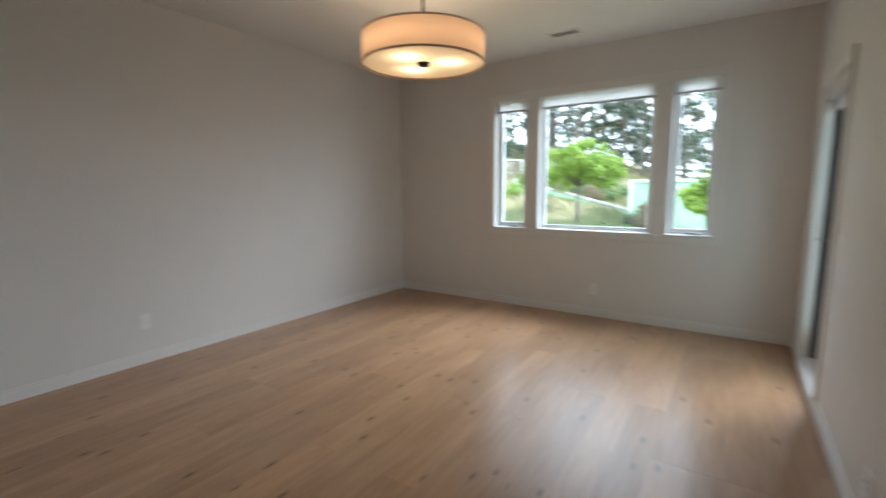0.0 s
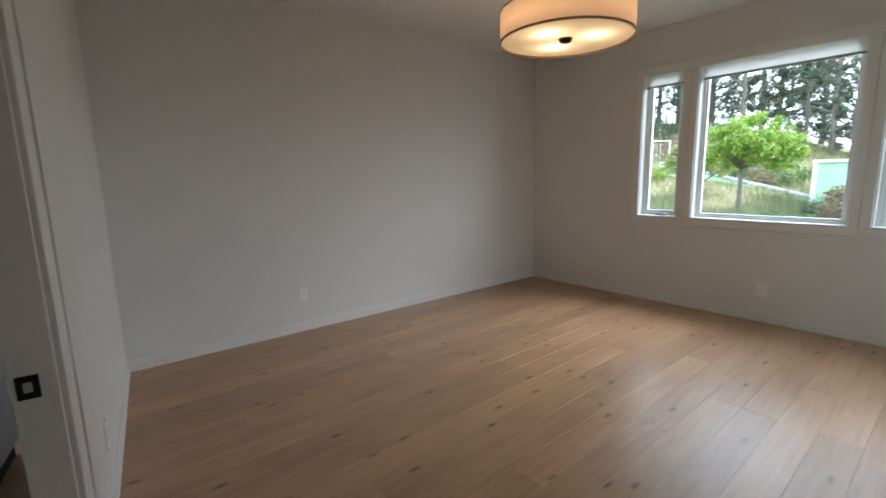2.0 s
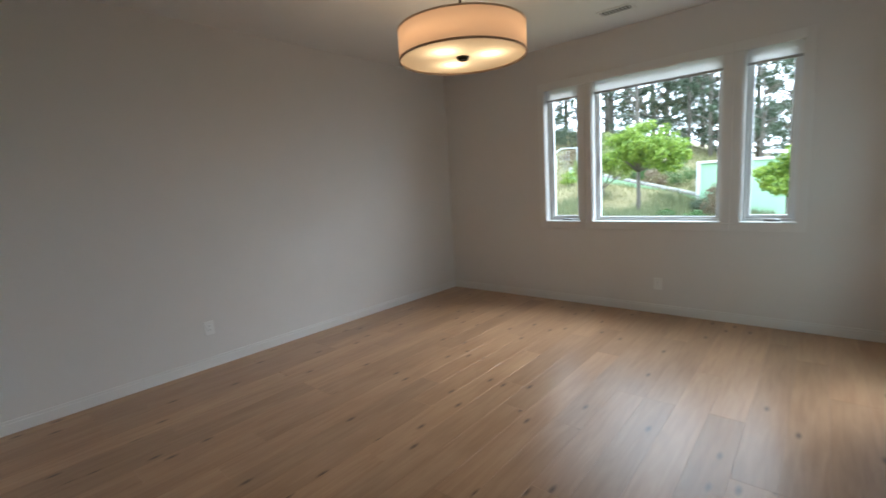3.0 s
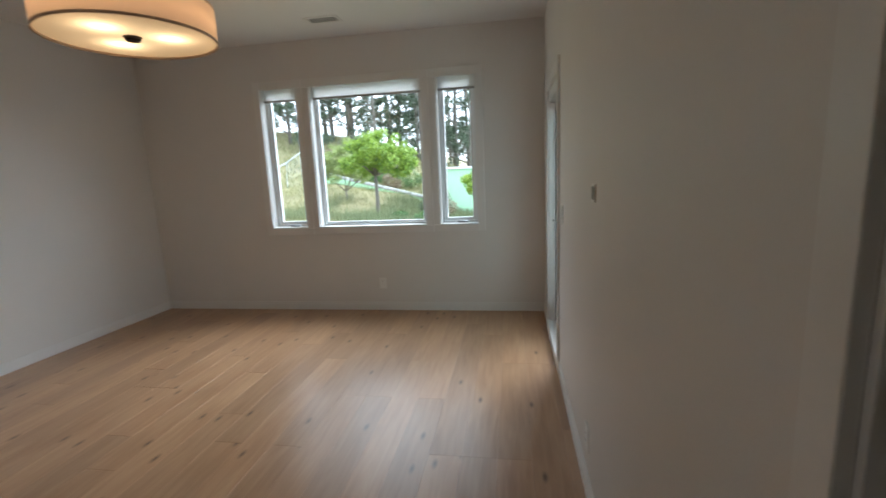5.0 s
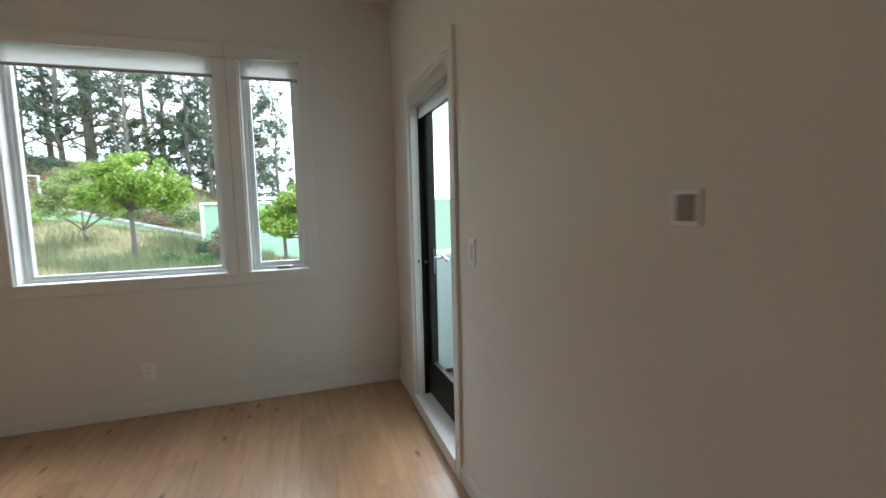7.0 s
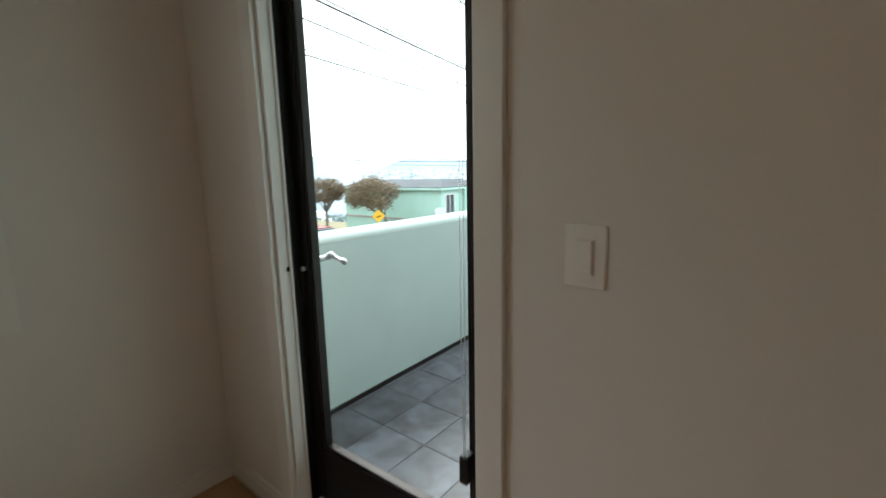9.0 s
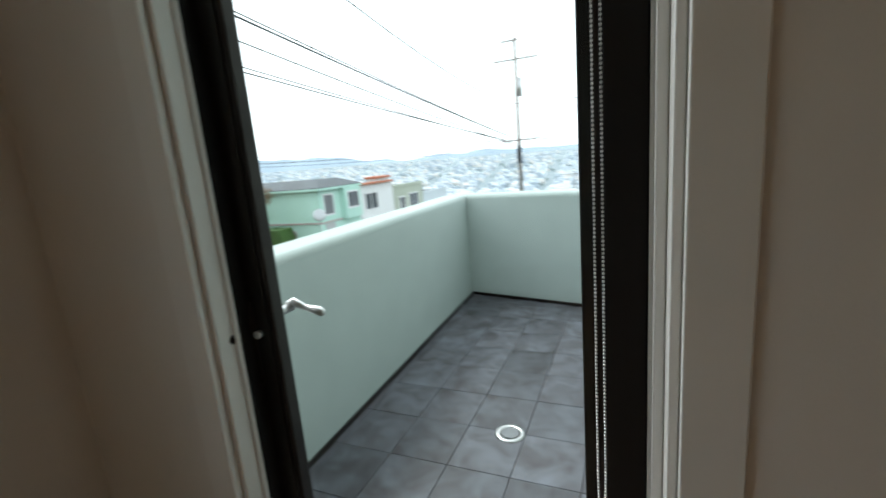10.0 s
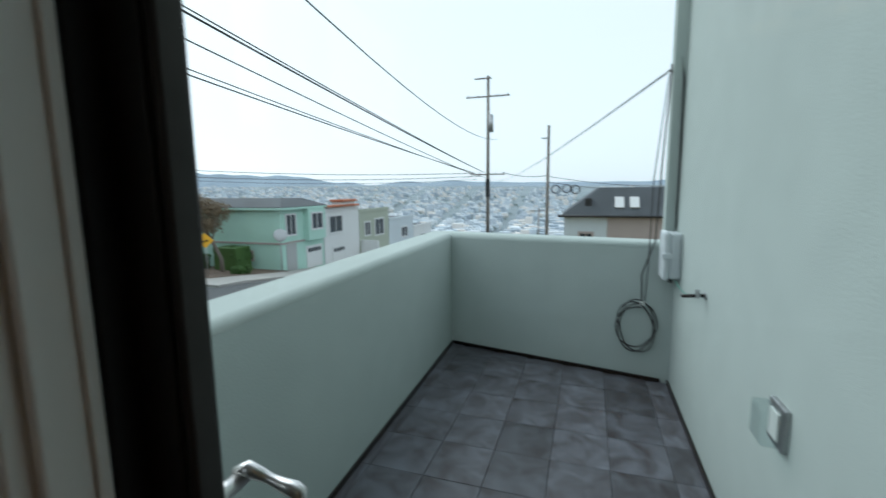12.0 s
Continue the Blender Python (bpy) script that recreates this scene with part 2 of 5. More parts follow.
M_WEEDS = leaf_mat("grey_green_weeds", (0.085, 0.12, 0.055), (0.27, 0.29, 0.15), 0.3)
M_MEADOW = mat("meadow_ground", (0.21, 0.18, 0.09), 0.95, scale=1.4, var=0.5, bump=0.05, bump_scale=9)
M_SOIL = mat("brown_mulch", (0.14, 0.10, 0.075), 0.95, scale=2, var=0.3, bump=0.05, bump_scale=20)
M_BARK = mat("grey_bark", (0.17, 0.15, 0.125), 0.9, scale=6, var=0.35, bump=0.06, bump_scale=25, stretch=(1, 1, 0.25))
M_LEAF_LIME = leaf_mat("lime_green_leaves", (0.07, 0.155, 0.012), (0.36, 0.47, 0.06), 0.35)
M_LEAF_DARK = leaf_mat("grey_green_leaves", (0.035, 0.055, 0.03), (0.115, 0.15, 0.085), 0.25)
M_LEAF_BROWN = leaf_mat("rusty_leaves", (0.12, 0.085, 0.05), (0.27, 0.20, 0.12), 0.25)
M_LEAF_HEDGE = leaf_mat("hedge_leaves", (0.03, 0.09, 0.02), (0.11, 0.22, 0.05), 0.25)
M_MINT = mat("mint_stucco", (0.46, 0.69, 0.60), 0.85, scale=3, var=0.06, bump=0.02)
M_MINT_PALE = mat("pale_mint_stucco", (0.42, 0.66, 0.43), 0.85, scale=3, var=0.05, bump=0.02)
M_WHITE_EXT = mat("white_stucco", (0.74, 0.75, 0.75), 0.85, scale=3, var=0.05, bump=0.02)
M_OLIVE_EXT = mat("olive_stucco", (0.42, 0.46, 0.38), 0.85, scale=3, var=0.06, bump=0.02)
M_BLUE_EXT = mat("pale_blue_stucco", (0.60, 0.66, 0.70), 0.85, scale=3, var=0.06, bump=0.02)
M_TAUPE_EXT = mat("taupe_siding", (0.42, 0.36, 0.34), 0.85, scale=3, var=0.1, bump=0.02)
M_ROOF = mat("grey_shingle_roof", (0.09, 0.10, 0.11), 0.9, scale=5, var=0.3, bump=0.05, bump_scale=30)
M_TERRACOTTA = mat("terracotta_tile", (0.44, 0.16, 0.09), 0.85, scale=6, var=0.25, bump=0.05)
M_WINDARK = mat("dark_window_glass", (0.03, 0.04, 0.05), 0.08, scale=2, var=0.3, bump=0.0)
M_WOODPOLE = mat("weathered_pole_wood", (0.24, 0.215, 0.19), 0.9, scale=6, var=0.3, bump=0.05, stretch=(1, 1, 0.1))
M_YELLOW = mat("yellow_sign", (0.85, 0.45, 0.02), 0.5, scale=10, var=0.04, bump=0.0)
M_CARRED = mat("dark_red_car_paint", (0.30, 0.03, 0.035), 0.25, scale=2, var=0.04, bump=0.0)
M_CARWHITE = mat("white_car_paint", (0.75, 0.75, 0.77), 0.25, scale=2, var=0.03, bump=0.0)
M_RUBBER = mat("black_rubber", (0.02, 0.02, 0.02), 0.8, scale=20, var=0.2)
M_VANITY = mat("grey_vanity_paint", (0.42, 0.43, 0.43), 0.45, scale=8, var=0.05, bump=0.0)
M_PORCELAIN = mat("white_quartz", (0.82, 0.83, 0.83), 0.25, scale=8, var=0.02, bump=0.0)
M_DOORPAINT = mat("white_door_paint", (0.72, 0.67, 0.61), 0.4, scale=5, var=0.03, bump=0.004)
# grey that carries the hall's lack of light; also the control's own face
M_HALL = mat("unlit_hall_and_control_grey", (0.30, 0.31, 0.31), 0.6, scale=3, var=0.04, bump=0.01)
# distance haze is mixed into these two base colours
M_HILL = mat("haze_tinted_hill", (0.30, 0.37, 0.44), 1.0, scale=0.01, var=0.12, bump=0.0)
M_CITYGROUND = mat("haze_tinted_city_ground", (0.24, 0.285, 0.305), 1.0, scale=0.02, var=0.25, bump=0.0)


# ---- mesh tools ----
def obj(name, bm, material, parent=None, label=""):
    me = bpy.data.meshes.new(name)
    bm.to_mesh(me)
    bm.free()
    me.materials.append(material)
    o = new(name, me)
    if parent is not None:
        o.parent = parent
    if label:
        tagged(o, label)
    return o


part = obj


def add_box(bm, a, b, bevel=0.0, m=None):
    r = bmesh.ops.create_cube(bm, size=1)
    vs = r["verts"]
    for v in vs:
        v.co = Vector([(a[i] + b[i]) / 2 + v.co[i] * abs(b[i] - a[i]) for i in range(3)])
    if bevel:
        es = list({e for v in vs for e in v.link_edges})
        out = bmesh.ops.bevel(bm, geom=es, offset=bevel, segments=2, affect="EDGES", profile=0.5)
        vs = list({v for f in out["faces"] for v in f.verts} | {v for v in vs if v.is_valid})
    if m is not None:
        for v in vs:
            v.co = m @ v.co
    return vs


def bx(a, b, bevel=0.0, m=None):
    bm = bmesh.new()
    add_box(bm, a, b, bevel, m)
    return bm


def boxes(*items, bevel=0.0):
    bm = bmesh.new()
    for a, b in items:
        add_box(bm, a, b, bevel)
    return bm


def add_cyl(bm, p, q, r1, r2=None, seg=16, caps=True):
    p, q = Vector(p), Vector(q)
    r2 = r1 if r2 is None else r2
    d = q - p
    rot = d.to_track_quat("Z", "Y").to_matrix().to_4x4()
    m = Matrix.Translation((p + q) / 2) @ rot
    return bmesh.ops.create_cone(bm, cap_ends=caps, segments=seg, radius1=r1, radius2=r2, depth=d.length, matrix=m)["verts"]


def cyl(p, q, r1, r2=None, seg=16, smooth=True):
    bm = bmesh.new()
    add_cyl(bm, p, q, r1, r2, seg)
    if smooth:
        for f in bm.faces:
            f.smooth = len(f.verts) == 4
    return bm


def add_tube(bm, pts, radii, seg=8):
    """A round tube through points, with a radius at each."""
    pts = [Vector(p) for p in pts]
    rings = []
    for i, p in enumerate(pts):
        d = (pts[min(i + 1, len(pts) - 1)] - pts[max(i - 1, 0)]).normalized()
        up = Vector((0, 0, 1)) if abs(d.z) < 0.9 else Vector((1, 0, 0))
        a = d.cross(up).normalized()
        b = d.cross(a)
        r = radii[i] if hasattr(radii, "__len__") else radii
        rings.append([bm.verts.new(p + (a * math.cos(2 * math.pi * k / seg) + b * math.sin(2 * math.pi * k / seg)) * r) for k in range(seg)])
    for r0, r1 in zip(rings, rings[1:]):
        for k in range(seg):
            f = bm.faces.new((r0[k], r0[(k + 1) % seg], r1[(k + 1) % seg], r1[k]))
            f.smooth = True
    bm.faces.new(rings[0][::-1])
    bm.faces.new(rings[-1])


def tube(pts, radii, seg=8):
    bm = bmesh.new()
    add_tube(bm, pts, radii, seg)
    return bm


def sag(p, q, drop, steps=14):
    p, q = Vector(p), Vector(q)
    return [p.lerp(q, i / steps) - Vector((0, 0, drop * 4 * (i / steps) * (1 - i / steps))) for i in range(steps + 1)]


def prism(foot, z0, z1):
    """An upright block over a footprint of plan points."""
    bm = bmesh.new()
    lo = [bm.verts.new((x, y, z0)) for x, y in foot]
    hi = [bm.verts.new((x, y, z1)) for x, y in foot]
    bm.faces.new(lo[::-1])
    bm.faces.new(hi)
    for i in range(len(foot)):
        j = (i + 1) % len(foot)
        bm.faces.new((lo[i], lo[j], hi[j], hi[i]))
    bmesh.ops.recalc_face_normals(bm, faces=bm.faces)
    return bm


def empty(name, label, category, group="", kind="", at=None):
    o = new(name)
    if at is not None:
        o.matrix_basis = at
    return tagged(o, label, category, group, kind)


def structure(o, label="", category=""):
    return tagged(o, label, category, "", "structure")


# ---- the room's shell ----
XL, ZC = -4.55, 2.98
WT = 0.17
# back wall runs slightly askew
BK0, BK1 = Vector((XL, -4.86, 0)), Vector((0.0, -5.32, 0))
BDIR = (BK1 - BK0).normalized()
BNRM = Vector((-BDIR.y, BDIR.x, 0))
BANG = math.degrees(math.atan2(BDIR.y, BDIR.x))
BACK = Matrix.Translation(BK0) @ pose(0, 0, 0, 0, 0, BANG)   # local x along the wall, y into the room
BLEN = (BK1 - BK0).length

floor = structure(obj("floor", bx((XL - 0.28, -7.2, -0.16), (WT, WT, -0.016)), M_SUB), "wide oak plank floor with dark knots", "floor")
structure(obj("ceiling", bx((XL - 0.3, -7.2, ZC), (WT, WT, ZC + 0.15)), M_CEIL), "plain white painted ceiling", "ceiling")
# long wall runs slightly askew too
WW0, WW1 = -4.585, -4.655     # its face at the window wall and at the back wall
def west(y):
    return WW0 + (WW1 - WW0) * y / -4.86
wb = bmesh.new()
# an unseen opening is added past the back wall to daylight the bathroom
for ya, yb, za, zb in ((-5.75, WT, -0.16, ZC), (-6.75, -5.75, -0.16, 0.9), (-6.75, -5.75, 2.3, ZC), (-7.2, -6.75, -0.16, ZC)):
    block = prism([(west(ya) - 0.15, ya), (west(ya), ya), (west(yb), yb), (west(yb) - 0.15, yb)], za, zb)
    tmp = bpy.data.meshes.new("block")
    block.to_mesh(tmp)
    block.free()
    wb.from_mesh(tmp)
    bpy.data.meshes.remove(tmp)
structure(obj("wall_west", wb, M_WALL), "plain warm white painted wall", "wall")

# window wall, with three openings
WZ0, WZ1 = 0.968, 2.565
OPEN = [(-3.075, -2.645), (-2.50, -1.257), (-1.108, -0.69)]
bm = bmesh.new()
xs = [XL - 0.1] + [v for o in OPEN for v in o] + [WT]
add_box(bm, (XL - 0.1, 0, -0.16), (WT, WT, WZ0))
add_box(bm, (XL - 0.1, 0, WZ1), (WT, WT, ZC))
for i in range(0, len(xs), 2):
    add_box(bm, (xs[i], 0, WZ0), (xs[i + 1], WT, WZ1))
wall_n = structure(obj("wall_north", bm, M_WALL), "warm white painted wall with three windows", "wall")

# wall to the balcony, with the glass door's opening, and a dark doorway near the entry
DY0, DY1, DZ1, SILL = -1.40, -0.53, 2.195, 0.085
EY0, EY1, EZ1 = -5.07, -4.235, 2.08
bm = bmesh.new()
add_box(bm, (0, DY1, -0.16), (WT, 0, ZC))
add_box(bm, (0, DY0, DZ1), (WT, DY1, ZC))
add_box(bm, (0, DY0, -0.16), (WT, DY1, SILL - 0.03))
add_box(bm, (0, EY1, -0.16), (WT, DY0, ZC))
add_box(bm, (0, EY0, EZ1), (WT, EY1, ZC))
add_box(bm, (0, -7.2, -0.16), (WT, EY0, ZC))
structure(obj("wall_east", bm, M_WALL), "warm white painted wall beside the balcony door", "wall")

# back wall, with the bathroom door's opening
def along(x):
    return (x - XL) / BDIR.x
BX0, BX1, BZ1 = along(-2.24), along(-1.42), 2.05
bm = bmesh.new()
for a, b in (((-0.17, -0.10, -0.16), (BX0, 0, ZC)), ((BX0, -0.10, BZ1), (BX1, 0, ZC)), ((BX1, -0.10, -0.16), (BLEN, 0, ZC))):
    add_box(bm, a, b, 0, BACK)
structure(obj("wall_south", bm, M_WALL), "warm white painted wall with the bathroom doorway", "wall")
structure(obj("wall_bathroom_end", bx((XL - 0.2, -7.2, -0.016), (0, -7.05, ZC)), M_WALL), "white bathroom wall", "wall")
structure(obj("wall_bathroom_side", bx((-0.12, -7.05, -0.016), (0, -5.46, ZC)), M_WALL), "white bathroom wall", "wall")

# made-up closed hall behind the entry doorway, its darkness partly in the grey
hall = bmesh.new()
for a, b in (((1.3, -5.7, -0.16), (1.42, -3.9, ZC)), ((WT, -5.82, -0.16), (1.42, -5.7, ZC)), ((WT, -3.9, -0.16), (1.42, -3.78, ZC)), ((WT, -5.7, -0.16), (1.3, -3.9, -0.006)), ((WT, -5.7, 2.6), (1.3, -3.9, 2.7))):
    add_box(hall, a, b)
structure(obj("wall_hall", hall, M_HALL), "hall walls beyond the doorway, grey standing in for no light", "wall")


def baseboard(a, b, nrm, z=0.0, h=0.095, t=0.014):
    a, b, nrm = Vector((*a, 0)), Vector((*b, 0)), Vector((*nrm, 0)).normalized()
    d = (b - a)
    m = Matrix.Translation(a) @ Matrix([(d.x / d.length, nrm.x, 0, 0), (d.y / d.length, nrm.y, 0, 0), (0, 0, 1, 0), (0, 0, 0, 1)])
    bm = bmesh.new()
    add_box(bm, (0, -0.002, 0.002), (d.length, t, h - 0.02), 0.0, m)
    add_box(bm, (0, -0.002, h - 0.02), (d.length, t * 0.62, h), 0.0, m)
    bmesh.ops.recalc_face_normals(bm, faces=bm.faces)
    return structure(obj("baseboard", bm, M_TRIM), "low white painted baseboard along the wall", "baseboard")


baseboard((west(-4.85), -4.85), (west(0), 0), (1, -0.0144))
baseboard((west(0) + 0.014, 0), (-0.014, 0), (0, -1))
baseboard((0, DY1 + 0.078), (0, 0), (-1, 0))
baseboard((0, EY1 + 0.068), (0, DY0 - 0.078), (-1, 0))
pb = BACK @ Vector((BX0 - 0.14, 0, 0))
baseboard((west(-4.85) + 0.014, -4.8495), (pb.x, pb.y), (BNRM.x, BNRM.y))


# ---- windows ----
def casing_boards(name, items, label):
    top = structure(empty(name, label, "trim"))
    for a, b in items:
        part("casing_board", bx(a, b, 0.003), M_TRIM, top)
    return top


CT = -0.018
casing_boards("trim_window", [
    ((-3.145, CT, 0.895), (-3.07, 0.001, 2.585)), ((-2.645, CT, 0.972), (-2.574, 0.001, 2.497)), ((-2.571, CT, 0.972), (-2.50, 0.001, 2.497)),
    ((-1.257, CT, 0.972), (-1.184, 0.001, 2.497)), ((-1.181, CT, 0.972), (-1.108, 0.001, 2.497)), ((-0.69, CT, 0.895), (-0.622, 0.001, 2.585)),
    ((-3.07, CT, 2.499), (-2.573, 0.001, 2.585)), ((-2.571, CT, 2.499), (-1.184, 0.001, 2.585)), ((-1.182, CT, 2.499), (-0.69, 0.001, 2.585)),
    ((-3.07, CT, 0.895), (-2.573, 0.001, 0.970)), ((-2.571, CT, 0.895), (-1.184, 0.001, 0.970)), ((-1.182, CT, 0.895), (-0.69, 0.001, 0.970))],
    "flat white painted casing round the three windows")


def window_unit(i, x0, x1, opens):
    w = structure(empty("window_%d" % i, "white framed casement window with clear glass" if opens else "large white framed fixed window with clear glass", "window"))
    z0, z1 = WZ0, WZ1
    # painted reveal lining
    for a, b in (((x0, 0.0, z0), (x0 + 0.012, 0.085, z1)), ((x1 - 0.012, 0.0, z0), (x1, 0.085, z1)), ((x0 + 0.012, 0.0, z1 - 0.012), (x1 - 0.012, 0.085, z1))):
        part("reveal", bx(a, b, 0.002), M_TRIM, w)
    part("window_sill", bx((x0 - 0.004, CT - 0.006, z0 - 0.002), (x1 + 0.004, 0.085, z0 + 0.014), 0.004), M_VINYL, w)
    f = 0.036
    fr = part("window_frame", boxes(((x0, 0.085, z0), (x0 + f, 0.15, z1)), ((x1 - f, 0.085, z0), (x1, 0.15, z1)), ((x0 + f, 0.085, z0), (x1 - f, 0.15, z0 + f)), ((x0 + f, 0.085, z1 - f), (x1 - f, 0.15, z1)), bevel=0.004), M_VINYL, w)
    s = 0.034 if opens else 0.02
    a0, a1, b0, b1 = x0 + f, x1 - f, z0 + f, z1 - f
    part("sash", boxes(((a0, 0.10, b0), (a0 + s, 0.14, b1)), ((a1 - s, 0.10, b0), (a1, 0.14, b1)), ((a0 + s, 0.10, b0), (a1 - s, 0.14, b0 + s)), ((a0 + s, 0.10, b1 - s), (a1 - s, 0.14, b1)), bevel=0.004), M_VINYL, w)
    p = part("pane", bx((a0 + s - 0.004, 0.118, b0 + s - 0.004), (a1 - s + 0.004, 0.122, b1 - s + 0.004)), M_GLASS, w)
    p.visible_shadow = False
    if opens:
        c = (x0 + x1) / 2 + 0.03
        op = part("crank_housing", bx((c - 0.06, 0.045, z0 + 0.014), (c + 0.06, 0.086, z0 + 0.036), 0.008), M_STEEL, w, "grey folding window crank")
        part("crank_arm", bx((c - 0.052, 0.03, z0 + 0.03), (c + 0.03, 0.046, z0 + 0.04), 0.004), M_STEEL, op)
    # rolled up blind under the head
    r = empty("roller_blind", "white roller blind rolled up in the window head", "blind", "roller blinds")
    part("roll", cyl((x0 + 0.02, 0.046, 2.53), (x1 - 0.02, 0.046, 2.53), 0.018, seg=24), M_SHADE_FABRIC, r)
    part("cloth", bx((x0 + 0.014, 0.0622, 2.395), (x1 - 0.014, 0.0636, 2.535)), M_SHADE_FABRIC, r)
    part("hem_bar", bx((x0 + 0.014, 0.057, 2.374), (x1 - 0.014, 0.069, 2.398), 0.003), M_HEM, r, "grey hem bar")
    for xx in (x0 + 0.0125, x1 - 0.0165):
        part("bracket", bx((xx, 0.025, 2.505), (xx + 0.004, 0.075, 2.552)), M_HEM, r)


for i, (a, b) in enumerate(OPEN):
    window_unit(i + 1, a, b, i != 1)

# ---- balcony door ----
casing_boards("trim_balcony_door", [
    ((-0.018, DY0 - 0.075, 0.0), (0.001, DY0, 2.275)), ((-0.018, DY1, 0.0), (0.001, DY1 + 0.075, 2.275)), ((-0.018, DY0, DZ1), (0.001, DY1, 2.275))],
    "flat white painted casing round the balcony door")
lining = structure(empty("trim_balcony_door_lining", "white painted lining and raised sill of the balcony door", "trim"))
for n_, a, b in (("jamb", (0.001, DY1 - 0.014, SILL), (0.056, DY1, DZ1)), ("jamb", (0.001, DY0, SILL), (0.085, DY0 + 0.014, DZ1)), ("jamb", (0.104, DY0, SILL), (0.165, DY0 + 0.035, DZ1)),
                 ("head", (0.001, DY0 + 0.014, DZ1 - 0.014), (0.15, DY1 - 0.014, DZ1)), ("stop", (0.06, DY0 + 0.014, SILL), (0.08, DY0 + 0.03, DZ1 - 0.014)), ("stop", (0.04, DY1 - 0.02, SILL), (0.054, DY1 - 0.014, DZ1 - 0.014)),
                 ("door_sill", (-0.022, DY0, 0.001), (WT, DY1, SILL))):
    part(n_, bx(a, b, 0.003), M_TRIM, lining)

part("frame_strip", bx((0.057, DY1 - 0.02, SILL), (0.165, DY1, DZ1), 0.003), M_BLACK, lining, "black painted frame strip")

door = structure(empty("door_1", "black framed glass door to the balcony, barely ajar", "door"))
PIV = Matrix.Translation((0.132, -1.364, 0))
door.matrix_basis = Matrix.Translation((0.022, 0, 0)) @ PIV @ pose(0, 0, 0, 0, 0, 1.5) @ PIV.inverted()
X0, X1 = 0.088, 0.132
LY0, LY1, LZ0, LZ1 = DY0 + 0.036, DY1 - 0.008, SILL + 0.012, DZ1 - 0.018
GY0, GY1, GZ0, GZ1 = LY0 + 0.064, LY1 - 0.058, 0.325, 2.06
for n_, a, b in (("stile", (X0, LY0, LZ0), (X1, GY0, LZ1)), ("stile", (X0, GY1, LZ0), (X1, LY1, LZ1)), ("bottom_rail", (X0, GY0, LZ0), (X1, GY1, GZ0)), ("top_rail", (X0, GY0, GZ1), (X1, GY1, LZ1))):
    part(n_, bx(a, b, 0.003), M_BLACK, door)
for a, b in (((X0 + 0.004, GY0, GZ0), (X1 - 0.004, GY0 + 0.014, GZ1)), ((X0 + 0.004, GY1 - 0.014, GZ0), (X1 - 0.004, GY1, GZ1)), ((X0 + 0.004, GY0 + 0.014, GZ0), (X1 - 0.004, GY1 - 0.014, GZ0 + 0.014)), ((X0 + 0.004, GY0 + 0.014, GZ1 - 0.014), (X1 - 0.004, GY1 - 0.014, GZ1))):
    part("glazing_bead", bx(a, b, 0.004), M_BRONZE, door)
part("outer_frame", bx((X1, LY0, LZ0), (0.17, -1.262, LZ1), 0.003), M_BLACK, door)
gp = part("pane", bx((0.108, GY0 + 0.01, GZ0 + 0.01), (0.112, GY1 - 0.01, GZ1 - 0.01)), M_GLASS, door)
gp.visible_shadow = False
HZ, HY = 1.068, GY1 + 0.032
out = part("outer_handle", cyl((X1, HY, HZ), (0.205, HY, HZ), 0.011), M_NICKEL, door, "satin nickel lever handle")
part("lever", tube([(0.198, HY + 0.008, HZ + 0.006), (0.205, HY - 0.008, HZ + 0.011), (0.212, HY - 0.022, HZ + 0.001), (0.214, HY - 0.036, HZ - 0.005), (0.212, HY - 0.056, HZ - 0.008), (0.212, HY - 0.074, HZ - 0.011), (0.21, HY - 0.087, HZ - 0.015), (0.21, HY - 0.092, HZ - 0.017)],
                  [0.008, 0.0115, 0.009, 0.0075, 0.0095, 0.0115, 0.010, 0.003], 12), M_NICKEL, out)
part("escutcheon", bx((X1, HY - 0.022, HZ - 0.11), (X1 + 0.008, HY + 0.022, HZ + 0.07), 0.004), M_NICKEL, door)
inn = part("inner_handle", cyl((X0, HY + 0.028, HZ - 0.02), (0.035, HY + 0.028, HZ - 0.02), 0.010), M_BRONZE, door, "dark bronze lever handle")
part("lever", tube([(0.04, HY + 0.02, HZ - 0.02), (0.036, HY + 0.05, HZ - 0.018), (0.036, HY + 0.085, HZ - 0.02), (0.038, HY + 0.1, HZ - 0.022)], [0.011, 0.011, 0.012, 0.006], 10), M_BRONZE, inn)
part("inner_escutcheon", bx((X0 - 0.007, HY + 0.006, HZ - 0.15), (X0, HY + 0.05, HZ + 0.05), 0.003), M_BRONZE, door)
part("thumb_turn", cyl((X0 - 0.007, HY + 0.028, HZ - 0.1), (0.058, HY + 0.028, HZ - 0.1), 0.012), M_BRONZE, door)
part("lock_pin", cyl((X0 - 0.004, HY - 0.01, HZ - 0.022), (X0 - 0.016, HY - 0.01, HZ - 0.022), 0.009), M_NICKEL, door, "bright nickel pin")

blind = empty("roller_blind", "white roller blind rolled up over the glass door", "blind", "roller blinds")
part("roll", cyl((0.038, DY0 + 0.018, 2.125), (0.038, DY1 - 0.018, 2.125), 0.034, seg=22), M_SHADE_FABRIC, blind)
part("fascia", bx((0.002, DY0 + 0.016, 2.095), (0.008, DY1 - 0.016, 2.178), 0.002), M_SHADE_FABRIC, blind)
part("hem_bar", bx((0.058, DY0 + 0.02, 2.02), (0.07, DY1 - 0.022, 2.10), 0.004), M_SHADE_FABRIC, blind)
